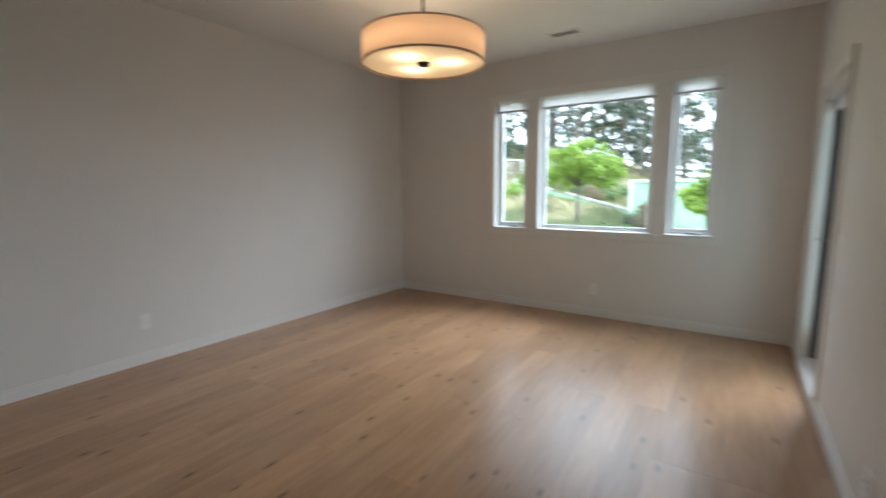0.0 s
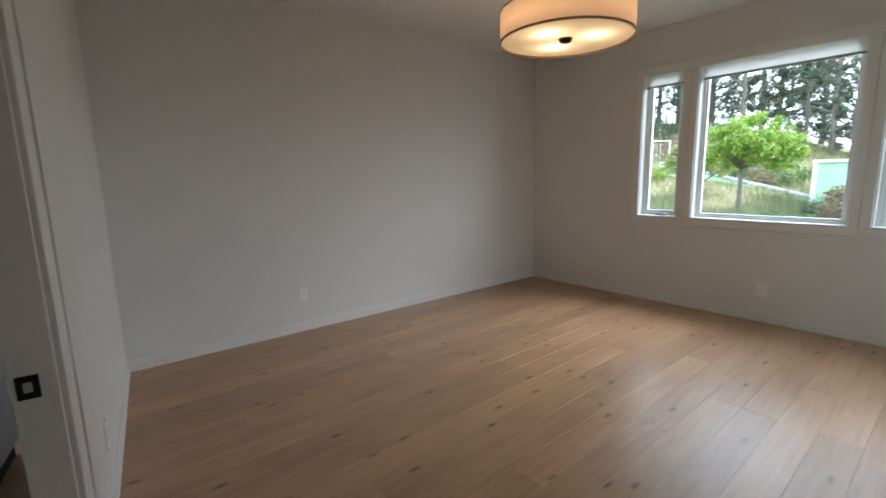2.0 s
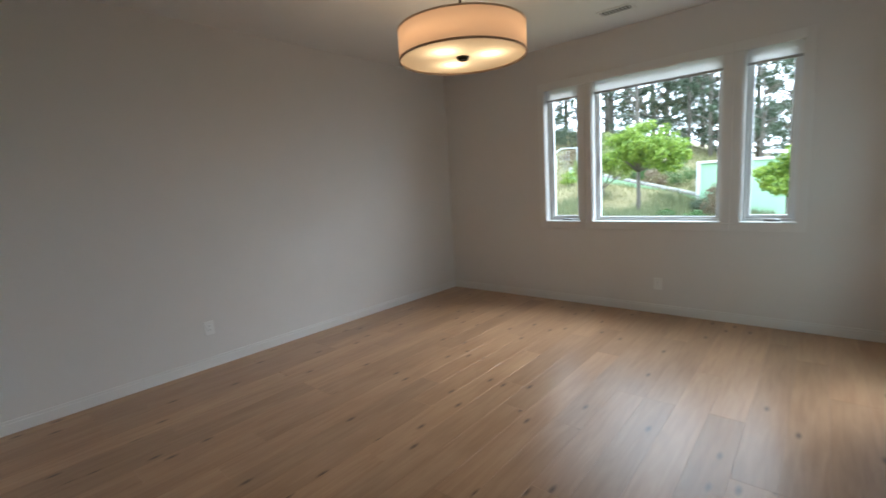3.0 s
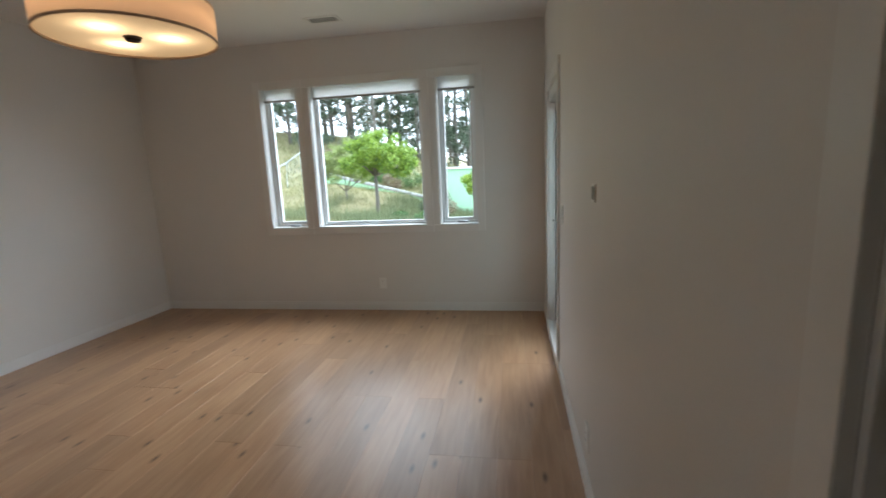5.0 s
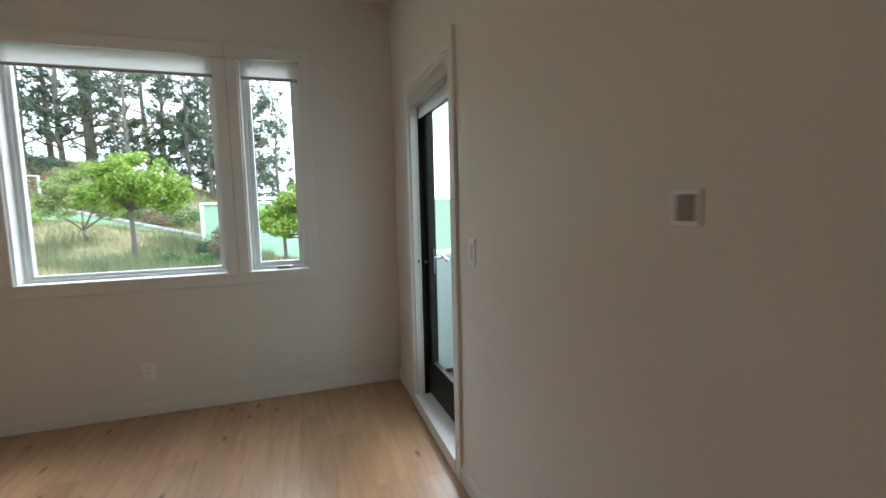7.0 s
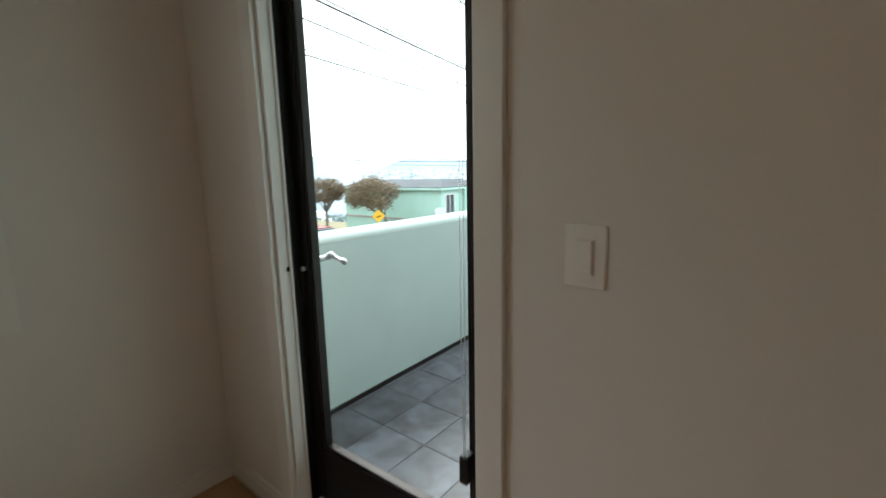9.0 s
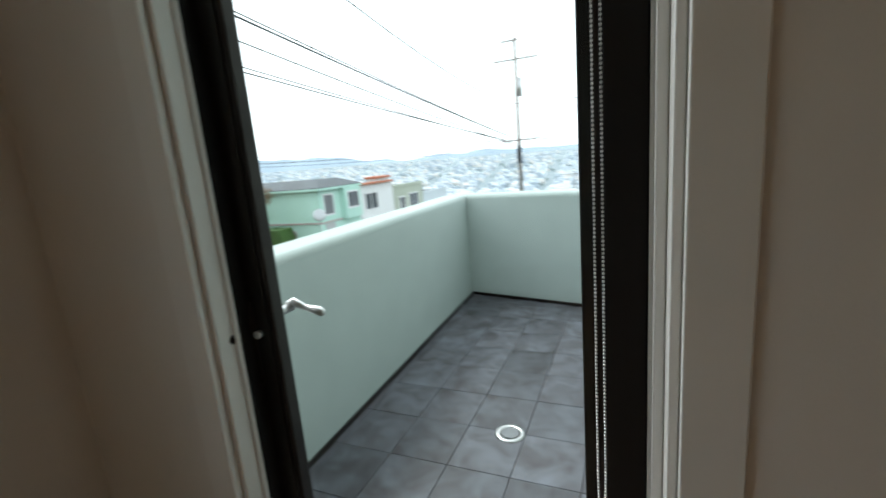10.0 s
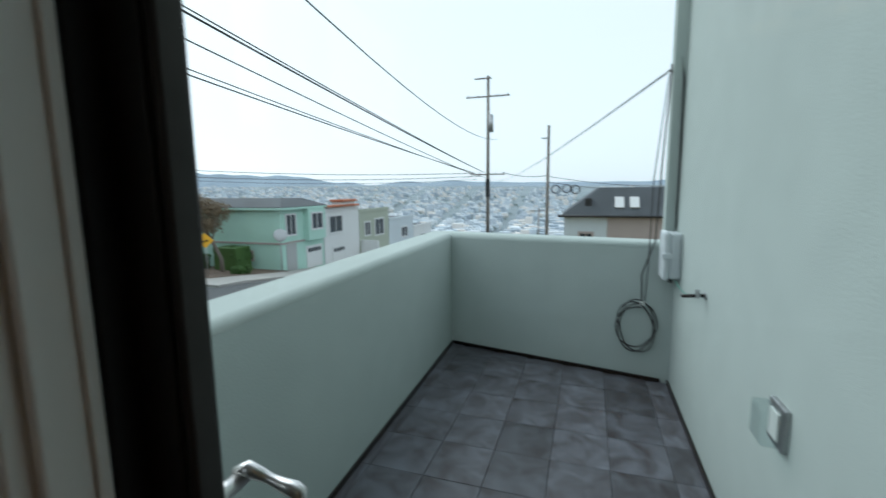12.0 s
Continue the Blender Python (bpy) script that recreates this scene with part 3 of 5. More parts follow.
# beaded pull loop
CY = GY0 + 0.004
whole = bmesh.new()
for dy in (-0.006, 0.006):
    for k in range(248):
        z = 2.11 - k * 0.00625
        bmesh.ops.create_icosphere(whole, subdivisions=1, radius=0.0024, matrix=Matrix.Translation((0.078 + 0.0006 * math.sin(k * 0.3), CY + dy * (1 if k < 200 else 1 - (k - 200) / 70), z)))
part("bead_chain", whole, M_NICKEL, blind, "beaded metal pull chain")
part("chain_tensioner", bx((0.066, CY - 0.016, 0.515), (0.1095, CY + 0.012, 0.60), 0.005), M_BLACK, blind, "black chain tensioner")

# ---- balcony ----
BZ = -0.05
PT = 1.03
IN = [(WT, 0.115), (3.72, 0.23), (3.33, -1.615)]     # inner line of the parapet
OUTL = [(WT, 0.40), (3.98, 0.50), (3.62, -1.615)]


def parapet(name, foot, label):
    p = structure(empty(name, label, "parapet"))
    t = prism(foot, -3.3, PT)
    es = [e for e in t.edges if all(v.co.z > PT - 0.001 for v in e.verts)]
    bmesh.ops.bevel(t, geom=es, offset=0.045, segments=6, affect="EDGES", profile=0.5)
    t.normal_update()
    for f in t.faces:
        f.smooth = 0.02 < f.normal.z < 0.995
    part("parapet_wall", t, M_STUCCO, p)
    return p


parapet("wall_parapet_front", [IN[0], IN[1], OUTL[1], OUTL[0]], "sage stucco parapet with rounded pale top")
parapet("wall_parapet_end", [(IN[1][0], IN[1][1] - 0.001), IN[2], OUTL[2], (OUTL[1][0], OUTL[1][1] - 0.001)], "sage stucco end parapet with rounded top")
structure(obj("wall_balcony", prism([(WT, -1.615), (3.46, -1.615), (3.46, -3.2), (WT, -3.2)], -3.3, 5.5), M_STUCCO), "tall sage stucco house wall beside the balcony", "wall")
structure(obj("wall_house_front", bx((WT - 0.0005, -1.614, -0.4), (WT + 0.03, DY0 - 0.02, 5.4)), M_STUCCO), "sage stucco house front", "wall")
post = structure(empty("trim_corner_post", "square stucco corner post at the end of the house wall", "trim"))
part("post", bx((3.36, -1.62, BZ), (3.47, -1.535, 5.4), 0.006), M_STUCCO, post)

bfloor = structure(obj("pavement_balcony", prism([(WT, 0.114), (3.715, 0.229), (3.325, -1.614), (WT, -1.614)], -0.35, BZ - 0.012), M_GROUT), "dark slate tiled balcony floor", "floor")
# dark flashing at the foot of the walls
fl = structure(empty("trim_flashing", "thin dark metal flashing along the balcony walls", "trim"))
for a, b in (((WT + 0.03, 0.116), (3.715, 0.229)), ((3.718, 0.225), (3.34, -1.56)), ((3.33, -1.613), (WT + 0.03, -1.613))):
    a, b = Vector((*a, 0)), Vector((*b, 0))
    d = (b - a).normalized()
    nn = Vector((d.y, -d.x, 0))
    part("flashing", prism([(p.x, p.y) for p in (a, b, b + nn * 0.012, a + nn * 0.012)], BZ - 0.011, BZ + 0.028), M_BRONZE, fl)

drain = empty("floor_drain", "round chrome floor drain with slotted dark grate", "drain")
DC = Vector((1.41, -0.757, BZ + 0.002))
ring = bmesh.new()
n_seg = 32
prof = [(0.05, 0.0), (0.052, 0.005), (0.074, 0.006), (0.078, 0.0)]
rows_ = [[ring.verts.new(DC + Vector((r * math.cos(2 * math.pi * k / n_seg), r * math.sin(2 * math.pi * k / n_seg), z))) for k in range(n_seg)] for r, z in prof]
for r0, r1 in zip(rows_, rows_[1:]):
    for k in range(n_seg):
        ring.faces.new((r0[k], r0[(k + 1) % n_seg], r1[(k + 1) % n_seg], r1[k])).smooth = True
part("rim", ring, M_NICKEL, drain)
part("grate_plate", cyl(DC - Vector((0, 0, 0.001)), DC + Vector((0, 0, 0.002)), 0.05, seg=28), M_BRONZE, drain, "dark grate")
for k in range(-3, 4):
    h = math.sqrt(0.046 ** 2 - (k * 0.0125) ** 2)
    part("grate_bar", bx(DC + Vector((k * 0.0125 - 0.003, -h, 0.002)), DC + Vector((k * 0.0125 + 0.003, h, 0.005))), M_STEEL, drain)

WY = -1.615
ob = empty("outdoor_outlet", "outdoor power outlet under a clear plastic bubble cover", "outlet")
part("back_plate", bx((1.33, WY - 0.001, 0.60), (1.45, WY + 0.018, 0.745), 0.004), M_STEEL, ob)
part("receptacle", bx((1.355, WY + 0.018, 0.625), (1.425, WY + 0.026, 0.72), 0.003), M_PLASTIC, ob)
cv = bmesh.new()
add_box(cv, (1.335, WY + 0.02, 0.61), (1.445, WY + 0.075, 0.738), 0.012)
part("clear_cover", cv, M_CLEAR, ob, "clear domed plastic cover")

ub = empty("utility_box", "pale grey plastic telephone junction box on the wall", "utility box")
UX = 3.22
part("body", bx((UX - 0.10, WY - 0.001, 0.80), (UX + 0.10, WY + 0.075, 1.125), 0.016), M_UTIL, ub)
part("lid", bx((UX - 0.108, WY + 0.072, 0.79), (UX + 0.108, WY + 0.115, 1.135), 0.018), M_UTIL, ub)
part("latch", bx((UX - 0.118, WY + 0.06, 0.945), (UX - 0.104, WY + 0.125, 0.985), 0.004), M_UTIL, ub)
part("cable_gland", cyl((UX, WY + 0.045, 0.80), (UX, WY + 0.045, 0.76), 0.014), M_CABLE, ub)
gw = empty("ground_wire", "thin green ground wire from the box to a clamp", "wire")
part("wire", tube(sag((UX - 0.06, WY + 0.03, 0.80), (2.45, WY + 0.03, 0.86), 0.05), 0.003, 6), mat("green_wire", (0.12, 0.33, 0.27), 0.5, scale=20, var=0.1, bump=0), gw)
hb = empty("wall_spigot", "small dark metal spigot sticking out of the wall", "spigot")
part("flange", cyl((2.43, WY - 0.001, 0.855), (2.43, WY + 0.008, 0.855), 0.022), M_STEEL, hb)
part("pipe", cyl((2.43, WY + 0.005, 0.855), (2.43, WY + 0.12, 0.845), 0.010), M_BRONZE, hb)
part("clamp", bx((2.415, WY + 0.03, 0.84), (2.445, WY + 0.05, 0.885), 0.003), M_STEEL, hb)

coil = empty("cable_coil", "loose coil of black cable hanging by the end parapet", "cable")
cc = Vector((3.325, -1.372, 0.385))
pts = []
for k in range(100):
    a = 2 * math.pi * k / 30
    r = 0.145 + 0.016 * math.sin(k * 0.37)
    pts.append(cc + Vector((0.012 * math.sin(k * 0.9), r * 0.92 * math.cos(a) + 0.01 * math.sin(k * 0.21), r * 1.22 * math.sin(a) + 0.012 * math.cos(k * 0.17))))
part("loops", tube(pts, 0.0055, 6), M_CABLE, coil)
part("tail", tube([cc + Vector((0, -0.03, 0.19)), cc + Vector((0.01, -0.02, 0.4)), (3.31, -1.47, 1.05), (3.34, -1.49, 1.6), (3.37, -1.52, 2.2), (3.40, -1.525, 2.31)], 0.0055, 6), M_CABLE, coil)
part("tail", tube([cc + Vector((0.01, -0.05, 0.18)), (3.30, -1.43, 0.85), (3.33, -1.44, 1.5), (3.38, -1.51, 2.24)], 0.004, 6), M_CABLE, coil)
part("cable_tie", bx(cc + Vector((-0.012, -0.05, 0.17)), cc + Vector((0.014, -0.015, 0.2)), 0.003), M_PLASTIC, coil)
dw = empty("drop_cable", "black drop cable running down the house corner", "cable")
part("cable", tube([(3.45, -1.545, 2.32), (3.37, -1.57, 2.42), (3.345, -1.60, 2.2), (3.345, -1.607, 1.6), (3.335, -1.605, 1.15), (UX + 0.02, WY + 0.045, 1.12)], 0.006, 6), M_CABLE, dw)
part("hook", tube([(3.415, -1.535, 2.26), (3.40, -1.51, 2.27), (3.39, -1.49, 2.25)], 0.008, 6), M_STEEL, dw)

# ---- fixtures in the room ----
def wall_plate(name, at, label, kind):
    """kind: 'switch', 'outlet' or 'box'. Local z away from the wall, y up."""
    t = empty(name, label, {"switch": "light switch", "outlet": "outlet", "box": "wall box"}[kind], "", "", at)
    part("cover_plate", bx((-0.041, -0.062, -0.001), (0.041, 0.062, 0.006), 0.003), M_PLASTIC, t)
    if kind == "switch":
        part("rocker_surround", bx((-0.019, -0.036, 0.006), (0.019, 0.036, 0.008), 0.001), M_PLASTIC, t)
        part("rocker", bx((-0.016, -0.033, 0.008), (0.016, 0.033, 0.0125), 0.002), M_PLASTIC, t)
    elif kind == "outlet":
        f_ = part("receptacle", bx((-0.018, -0.034, 0.006), (0.018, 0.034, 0.009), 0.002), M_PLASTIC, t)
        for s in (-0.018, 0.016):
            for xx in (-0.007, 0.005):
                part("slot", bx((xx, s, 0.009), (xx + 0.002, s + 0.009, 0.0095)), M_SHADOWGAP, f_)
    else:
        part("recess", bx((-0.026, -0.044, 0.006), (0.026, 0.044, 0.0085), 0.002), M_HALL, t, "grey control face")
    if kind == "box":
        t.scale = (0.85, 0.6, 1)
    return t


EASTW = lambda y, z: Matrix.Translation((-0.0005, y, z)) @ pose(0, 0, 0, 90, 0, -90)
NORTHW = lambda x, z: Matrix.Translation((x, -0.0005, z)) @ pose(0, 0, 0, 90, 0, 0)
WESTW = lambda y, z: Matrix.Translation((west(y) + 0.0005, y, z)) @ pose(0, 0, 0, 90, 0, 90)
wall_plate("light_switch", EASTW(-1.65, 1.218), "white rocker light switch beside the balcony door", "switch")
wall_plate("wall_control", EASTW(-2.81, 1.416), "small square control with grey face on the wall", "box")
wall_plate("wall_outlet", NORTHW(-1.805, 0.318), "white wall outlet under the window", "outlet")
wall_plate("wall_outlet", WESTW(-3.42, 0.36), "white wall outlet on the plain long wall", "outlet")
wall_plate("wall_outlet", EASTW(-2.73, 0.27), "white wall outlet low on the wall", "outlet")
wall_plate("wall_outlet", BACK @ Matrix.Translation((along(-3.0), 0.0005, 0.33)) @ pose(0, 0, 0, 90, 0, 180), "white wall outlet low on the back wall", "outlet")

vent = empty("ceiling_vent", "rectangular white ceiling vent with dark slots", "vent")
VX, VY = -2.05, -0.52
part("frame", boxes(((VX - 0.16, VY - 0.085, ZC - 0.008), (VX + 0.16, VY - 0.06, ZC)), ((VX - 0.16, VY + 0.06, ZC - 0.008), (VX + 0.16, VY + 0.085, ZC)), ((VX - 0.16, VY - 0.06, ZC - 0.008), (VX - 0.135, VY + 0.06, ZC)), ((VX + 0.135, VY - 0.06, ZC - 0.008), (VX + 0.16, VY + 0.06, ZC))), M_TRIM, vent)
part("backing", bx((VX - 0.135, VY - 0.06, ZC - 0.002), (VX + 0.135, VY + 0.06, ZC - 0.0005)), M_SHADOWGAP, vent)
for k in range(9):
    x = VX - 0.12 + k * 0.03
    part("slat", bx((x - 0.004, VY - 0.06, ZC - 0.007), (x + 0.004, VY + 0.06, ZC - 0.003)), M_TRIM, vent)

# drum pendant
LC = Vector((-2.545, -2.22, 0))
LB, LT, LR = 2.385, 2.585, 0.455


def ring_wall(r, z0, z1, t, seg=64):
    bm = bmesh.new()
    rr = [[bm.verts.new(LC + Vector((q * math.cos(2 * math.pi * k / seg), q * math.sin(2 * math.pi * k / seg), z))) for k in range(seg)] for q, z in ((r, z0), (r, z1), (r - t, z1), (r - t, z0))]
    for i in range(4):
        for k in range(seg):
            bm.faces.new((rr[i][k], rr[i][(k + 1) % seg], rr[(i + 1) % 4][(k + 1) % seg], rr[(i + 1) % 4][k])).smooth = True
    bmesh.ops.recalc_face_normals(bm, faces=bm.faces)
    return bm


pend = empty("pendant_lamp", "lit drum pendant lamp with pale linen shade", "lamp")
part("shade", ring_wall(LR, LB, LT, 0.004), M_LAMP, pend, "pale peach linen drum shade")
part("rim", ring_wall(LR + 0.003, LB - 0.004, LB + 0.010, 0.010), mat("shade_trim", (0.55, 0.40, 0.28), 0.8, scale=30, var=0.05, bump=0.0), pend)
part("rim", ring_wall(LR + 0.003, LT - 0.008, LT + 0.003, 0.010), mat("shade_trim_top", (0.6, 0.46, 0.34), 0.8, scale=30, var=0.05, bump=0.0), pend)
dsk = bmesh.new()
bmesh.ops.create_circle(dsk, cap_ends=True, segments=64, radius=LR - 0.008, matrix=Matrix.Translation(LC + Vector((0, 0, LB + 0.012))))
part("diffuser", dsk, M_DIFF, pend, "frosted glass diffuser")
part("finial", cyl(LC + Vector((0, 0, LB - 0.012)), LC + Vector((0, 0, LB + 0.011)), 0.036, 0.05, 24), M_BRONZE, pend, "dark bronze finial")
part("stem", cyl(LC + Vector((0, 0, LB + 0.013)), LC + Vector((0, 0, ZC - 0.02)), 0.009), M_BRONZE, pend)
part("canopy", cyl(LC + Vector((0, 0, ZC - 0.025)), LC + Vector((0, 0, ZC)), 0.065, 0.07, 28), M_BRONZE, pend)
for k in range(3):
    a = 2 * math.pi * k / 3 + 0.5
    s = LC + Vector((0.2 * math.cos(a), 0.2 * math.sin(a), LB + 0.09))
    part("spoke", cyl(LC + Vector((0, 0, LT - 0.02)), LC + Vector((LR * math.cos(a), LR * math.sin(a), LT - 0.006)), 0.003, seg=6), M_BRONZE, pend)
    part("socket", cyl(s + Vector((0, 0, 0.035)), s + Vector((0, 0, 0.1)), 0.018), M_BRONZE, pend)
    ld = bpy.data.lights.new("bulb", "POINT")
    ld.energy = BULB
    ld.color = (1.0, 0.69, 0.40)
    ld.shadow_soft_size = 0.035
    lo = new("bulb_light", ld)
    lo.location = s

# ---- bathroom door and what shows through the gap ----
casing_boards("trim_bathroom_door", [], "white painted casing and jambs of the bathroom doorway")
tb = bpy.data.objects["trim_bathroom_door"]
for n_, a, b in (("casing_board", (BX0 - 0.125, -0.001, 0.0), (BX0 - 0.006, 0.02, 2.16)), ("casing_bead", (BX0 - 0.14, -0.001, 0.0), (BX0 - 0.125, 0.028, 2.175)), ("casing_board", (BX1 + 0.006, -0.001, 0.0), (BX1 + 0.1, 0.02, 2.16)), ("casing_board", (BX0 - 0.006, -0.001, BZ1 + 0.004), (BX1 + 0.006, 0.02, 2.16)),
                 ("jamb", (BX0 - 0.001, -0.10, 0.0), (BX0 + 0.012, 0.004, BZ1)), ("jamb", (BX1 - 0.012, -0.10, 0.0), (BX1 + 0.001, 0.004, BZ1))):
    part(n_, bx(a, b, 0.003, BACK), M_TRIM, tb)
st = part("strike_plate", bx((BX0 + 0.012, -0.088, 0.862), (BX0 + 0.0145, -0.036, 0.932), 0.001, BACK), M_BLACK, tb, "black metal strike plate")
part("strike_hole", bx((BX0 + 0.0145, -0.072, 0.882), (BX0 + 0.0152, -0.052, 0.912), 0, BACK), M_STEEL, st)
leaf = structure(empty("door_2", "white painted bathroom door standing ajar", "door"))
LM = Matrix.Translation(BACK @ Vector((BX1 - 0.014, -0.062, 0))) @ pose(0, 0, 0, 0, 0, 180 + BANG + 8.5)
part("door_leaf", bx((0, -0.018, 0.01), (0.70, 0.018, 2.03), 0.002, LM), M_DOORPAINT, leaf)
kn = part("door_knob", cyl(LM @ Vector((0.66, 0.018, 0.96)), LM @ Vector((0.66, 0.06, 0.96)), 0.012), M_BLACK, leaf, "black lever handle")

van = empty("bathroom_vanity", "dark grey bathroom vanity with white top and black pulls", "vanity")
VM = Matrix.Translation((-3.05, -5.62, 0)) @ pose(0, 0, 0, 0, 0, -8)
part("body", bx((-0.75, -0.5, 0.09), (0, 0.12, 0.84), 0.003, VM), M_VANITY, van)
part("countertop", bx((-0.76, -0.52, 0.84), (0.02, 0.14, 0.88), 0.004, VM), M_PORCELAIN, van)
part("basin", bx((-0.55, -0.35, 0.88), (-0.01, 0.05, 1.02), 0.02, VM), M_PORCELAIN, van)
part("plinth", bx((-0.75, -0.48, -0.015), (-0.05, 0.1, 0.09), 0, VM), M_SHADOWGAP, van)
for k in range(4):
    z = 0.12 + k * 0.18
    d_ = part("drawer_front", bx((0, -0.47, z), (0.018, 0.1, z + 0.165), 0.003, VM), M_VANITY, van)
    part("pull", bx((0.018, -0.30, z + 0.11), (0.04, 0.06, z + 0.13), 0.003, VM), M_BLACK, d_)

# entry doorway casing
casing_boards("trim_entry_door", [((-0.018, EY1, 0.0), (0.001, EY1 + 0.062, EZ1 + 0.07)), ((-0.018, EY0 - 0.062, 0.0), (0.001, EY0, EZ1 + 0.07)), ((-0.018, EY0, EZ1), (0.001, EY1, EZ1 + 0.07)), ((0.001, EY1 - 0.012, 0.0), (WT, EY1, EZ1)), ((0.001, EY0, 0.0), (WT, EY0 + 0.012, EZ1))],
              "white painted casing of the dark entry doorway")

# ---- outdoors: the ground ----
GX = [(-400, 8), (-60, 6), (-20, 0.6), (-6, -0.25), (-1, -0.9), (1.5, -2.6), (4, -3.3), (12, -3.9), (23, -4.7), (30, -5.6), (40, -6.4), (60, -9), (100, -18), (200, -42), (400, -62), (900, -60), (2000, -20), (2600, 0), (5000, 30)]


def gz(x, y):
    z = GX[-1][1]
    for (a, za), (b, zb) in zip(GX, GX[1:]):
        if x <= b:
            f = max(0.0, (x - a) / (b - a))
            z = za + (zb - za) * f
            break
    up = max(0.0, min(1.0, (-2 - x) / 16)) if x > -400 else 1.0
    z += max(0.0, min(y, 47) - 17) * 0.185 * up
    f = max(0.0, min(1.0, (y - 15.5) / 3.5))
    z += 0.6 * f * f * (3 - 2 * f) * max(0.0, min(1.0, (-3 - x) / 3)) * max(0.0, min(1.0, (x + 14.5) / 3))
    if x > 60 and abs(y) > 300:
        z += (abs(y) - 300) * 0.012
    return z


gxs = sorted(set([-400, -250, -150, -100, -60, -45] + [i for i in range(-36, 48)] + [50, 55, 60, 70, 80, 100, 130, 160, 200, 300, 400, 600, 900, 1200, 1600, 2000, 2600, 3500, 4600]))
gys = sorted(set([-2500, -1500, -900, -500, -300, -150, -80, -40, -20, -10, -4] + [i for i in range(0, 62)] + [66, 72, 80, 90, 105, 120, 160, 250, 400, 700, 1100, 1600, 2500]))
gb = bmesh.new()
grid = [[gb.verts.new((x, y, gz(x, y) + (0.05 * noise.noise((x * 0.4, y * 0.4, 0)) if abs(x) < 60 and y < 80 and x < -1 else 0))) for y in gys] for x in gxs]
for i in range(len(gxs) - 1):
    for j in range(len(gys) - 1):
        f = gb.faces.new((grid[i][j], grid[i + 1][j], grid[i + 1][j + 1], grid[i][j + 1]))
        f.smooth = True
        cx, cy = (gxs[i] + gxs[i + 1]) / 2, (gys[j] + gys[j + 1]) / 2
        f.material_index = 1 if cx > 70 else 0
# under the house the sheet dips
for row in grid:
    for v in row:
        if -8 < v.co.x < 4 and -40 < v.co.y < 1.5:
            v.co.z = min(v.co.z, -1.6) if v.co.x < 0 else min(v.co.z, -3.0)
ground = structure(obj("ground", gb, M_MEADOW), "sloping ground with dry grass falling to the valley", "ground")
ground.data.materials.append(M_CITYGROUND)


def strip(name, rect, lift, material, label, cat, n=24):
    x0, y0, x1, y1 = rect
    bm = bmesh.new()
    vs = [[bm.verts.new((x0 + (x1 - x0) * i / n, y, gz(x0 + (x1 - x0) * i / n, 0) + lift)) for y in (y0, y1)] for i in range(n + 1)]
    lo = [[bm.verts.new((v.co.x, v.co.y, v.co.z - 0.4)) for v in r] for r in vs]
    for i in range(n):
        bm.faces.new((vs[i][0], vs[i + 1][0], vs[i + 1][1], vs[i][1]))
        bm.faces.new((vs[i][0], lo[i][0], lo[i + 1][0], vs[i + 1][0]))
        bm.faces.new((vs[i][1], vs[i + 1][1], lo[i + 1][1], lo[i][1]))
    for i in (0, n):
        bm.faces.new((vs[i][0], vs[i][1], lo[i][1], lo[i][0]))
    bmesh.ops.recalc_face_normals(bm, faces=bm.faces)
    return structure(obj(name, bm, material), label, cat)


strip("road", (5.0, 4.0, 70, 20.5), 0.05, M_ASPHALT, "grey asphalt street running downhill", "road")
strip("road_side", (8.0, 20.5, 20.5, 60), 0.05, M_ASPHALT, "grey asphalt side street", "road")
strip("pavement", (22.6, 20.5, 70, 23.4), 0.2, M_CONC, "pale concrete pavement along the houses", "pavement")
strip("pavement_side", (20.5, 20.5, 22.6, 60), 0.2, M_CONC, "pale concrete pavement beside the planting bed", "pavement")
strip("ground_bed", (22.6, 23.4, 31, 42), 0.22, M_SOIL, "brown mulch planting bed", "planting bed")


# ---- plants ----
def leaf_crown(blobs, count, size, seed, squash=0.8, shell=0.55):
    """Leaves as small bent quads strewn through overlapping uneven clumps."""
    rnd = random.Random(seed)
    verts, faces = [], []
    weights = [b[3] ** 2 for b in blobs]
    for _ in range(count):
        bx_, by_, bz_, br = rnd.choices(blobs, weights)[0]
        d = Vector((rnd.gauss(0, 1), rnd.gauss(0, 1), rnd.gauss(0, 1))).normalized()
        r = br * (shell + (1 - shell) * rnd.random()) * (0.85 + 0.3 * noise.noise(d * 2.3 + Vector((bx_, by_, bz_))))
        p = Vector((bx_, by_, bz_)) + Vector((d.x * r, d.y * r, d.z * r * squash))
        nrm = (d + Vector((rnd.uniform(-0.9, 0.9), rnd.uniform(-0.9, 0.9), rnd.uniform(-0.5, 0.9)))).normalized()
        a = nrm.orthogonal().normalized()
        a = (Matrix.Rotation(rnd.uniform(0, 6.28), 3, nrm) @ a)
        b = nrm.cross(a)
        s = size * rnd.uniform(0.6, 1.4)
        k = len(verts)
        verts += [p - a * s, p + b * s * 0.45 + nrm * s * 0.1, p + a * s, p - b * s * 0.45 + nrm * s * 0.1]
        faces.append((k, k + 1, k + 2, k + 3))
    me = bpy.data.meshes.new("crown")
    me.from_pydata([tuple(v) for v in verts], [], faces)
    return me


def mesh_part(name, me, material, parent):
    if not me.materials:
        me.materials.append(material)
    o = new(name, me)
    o.parent = parent
    return o


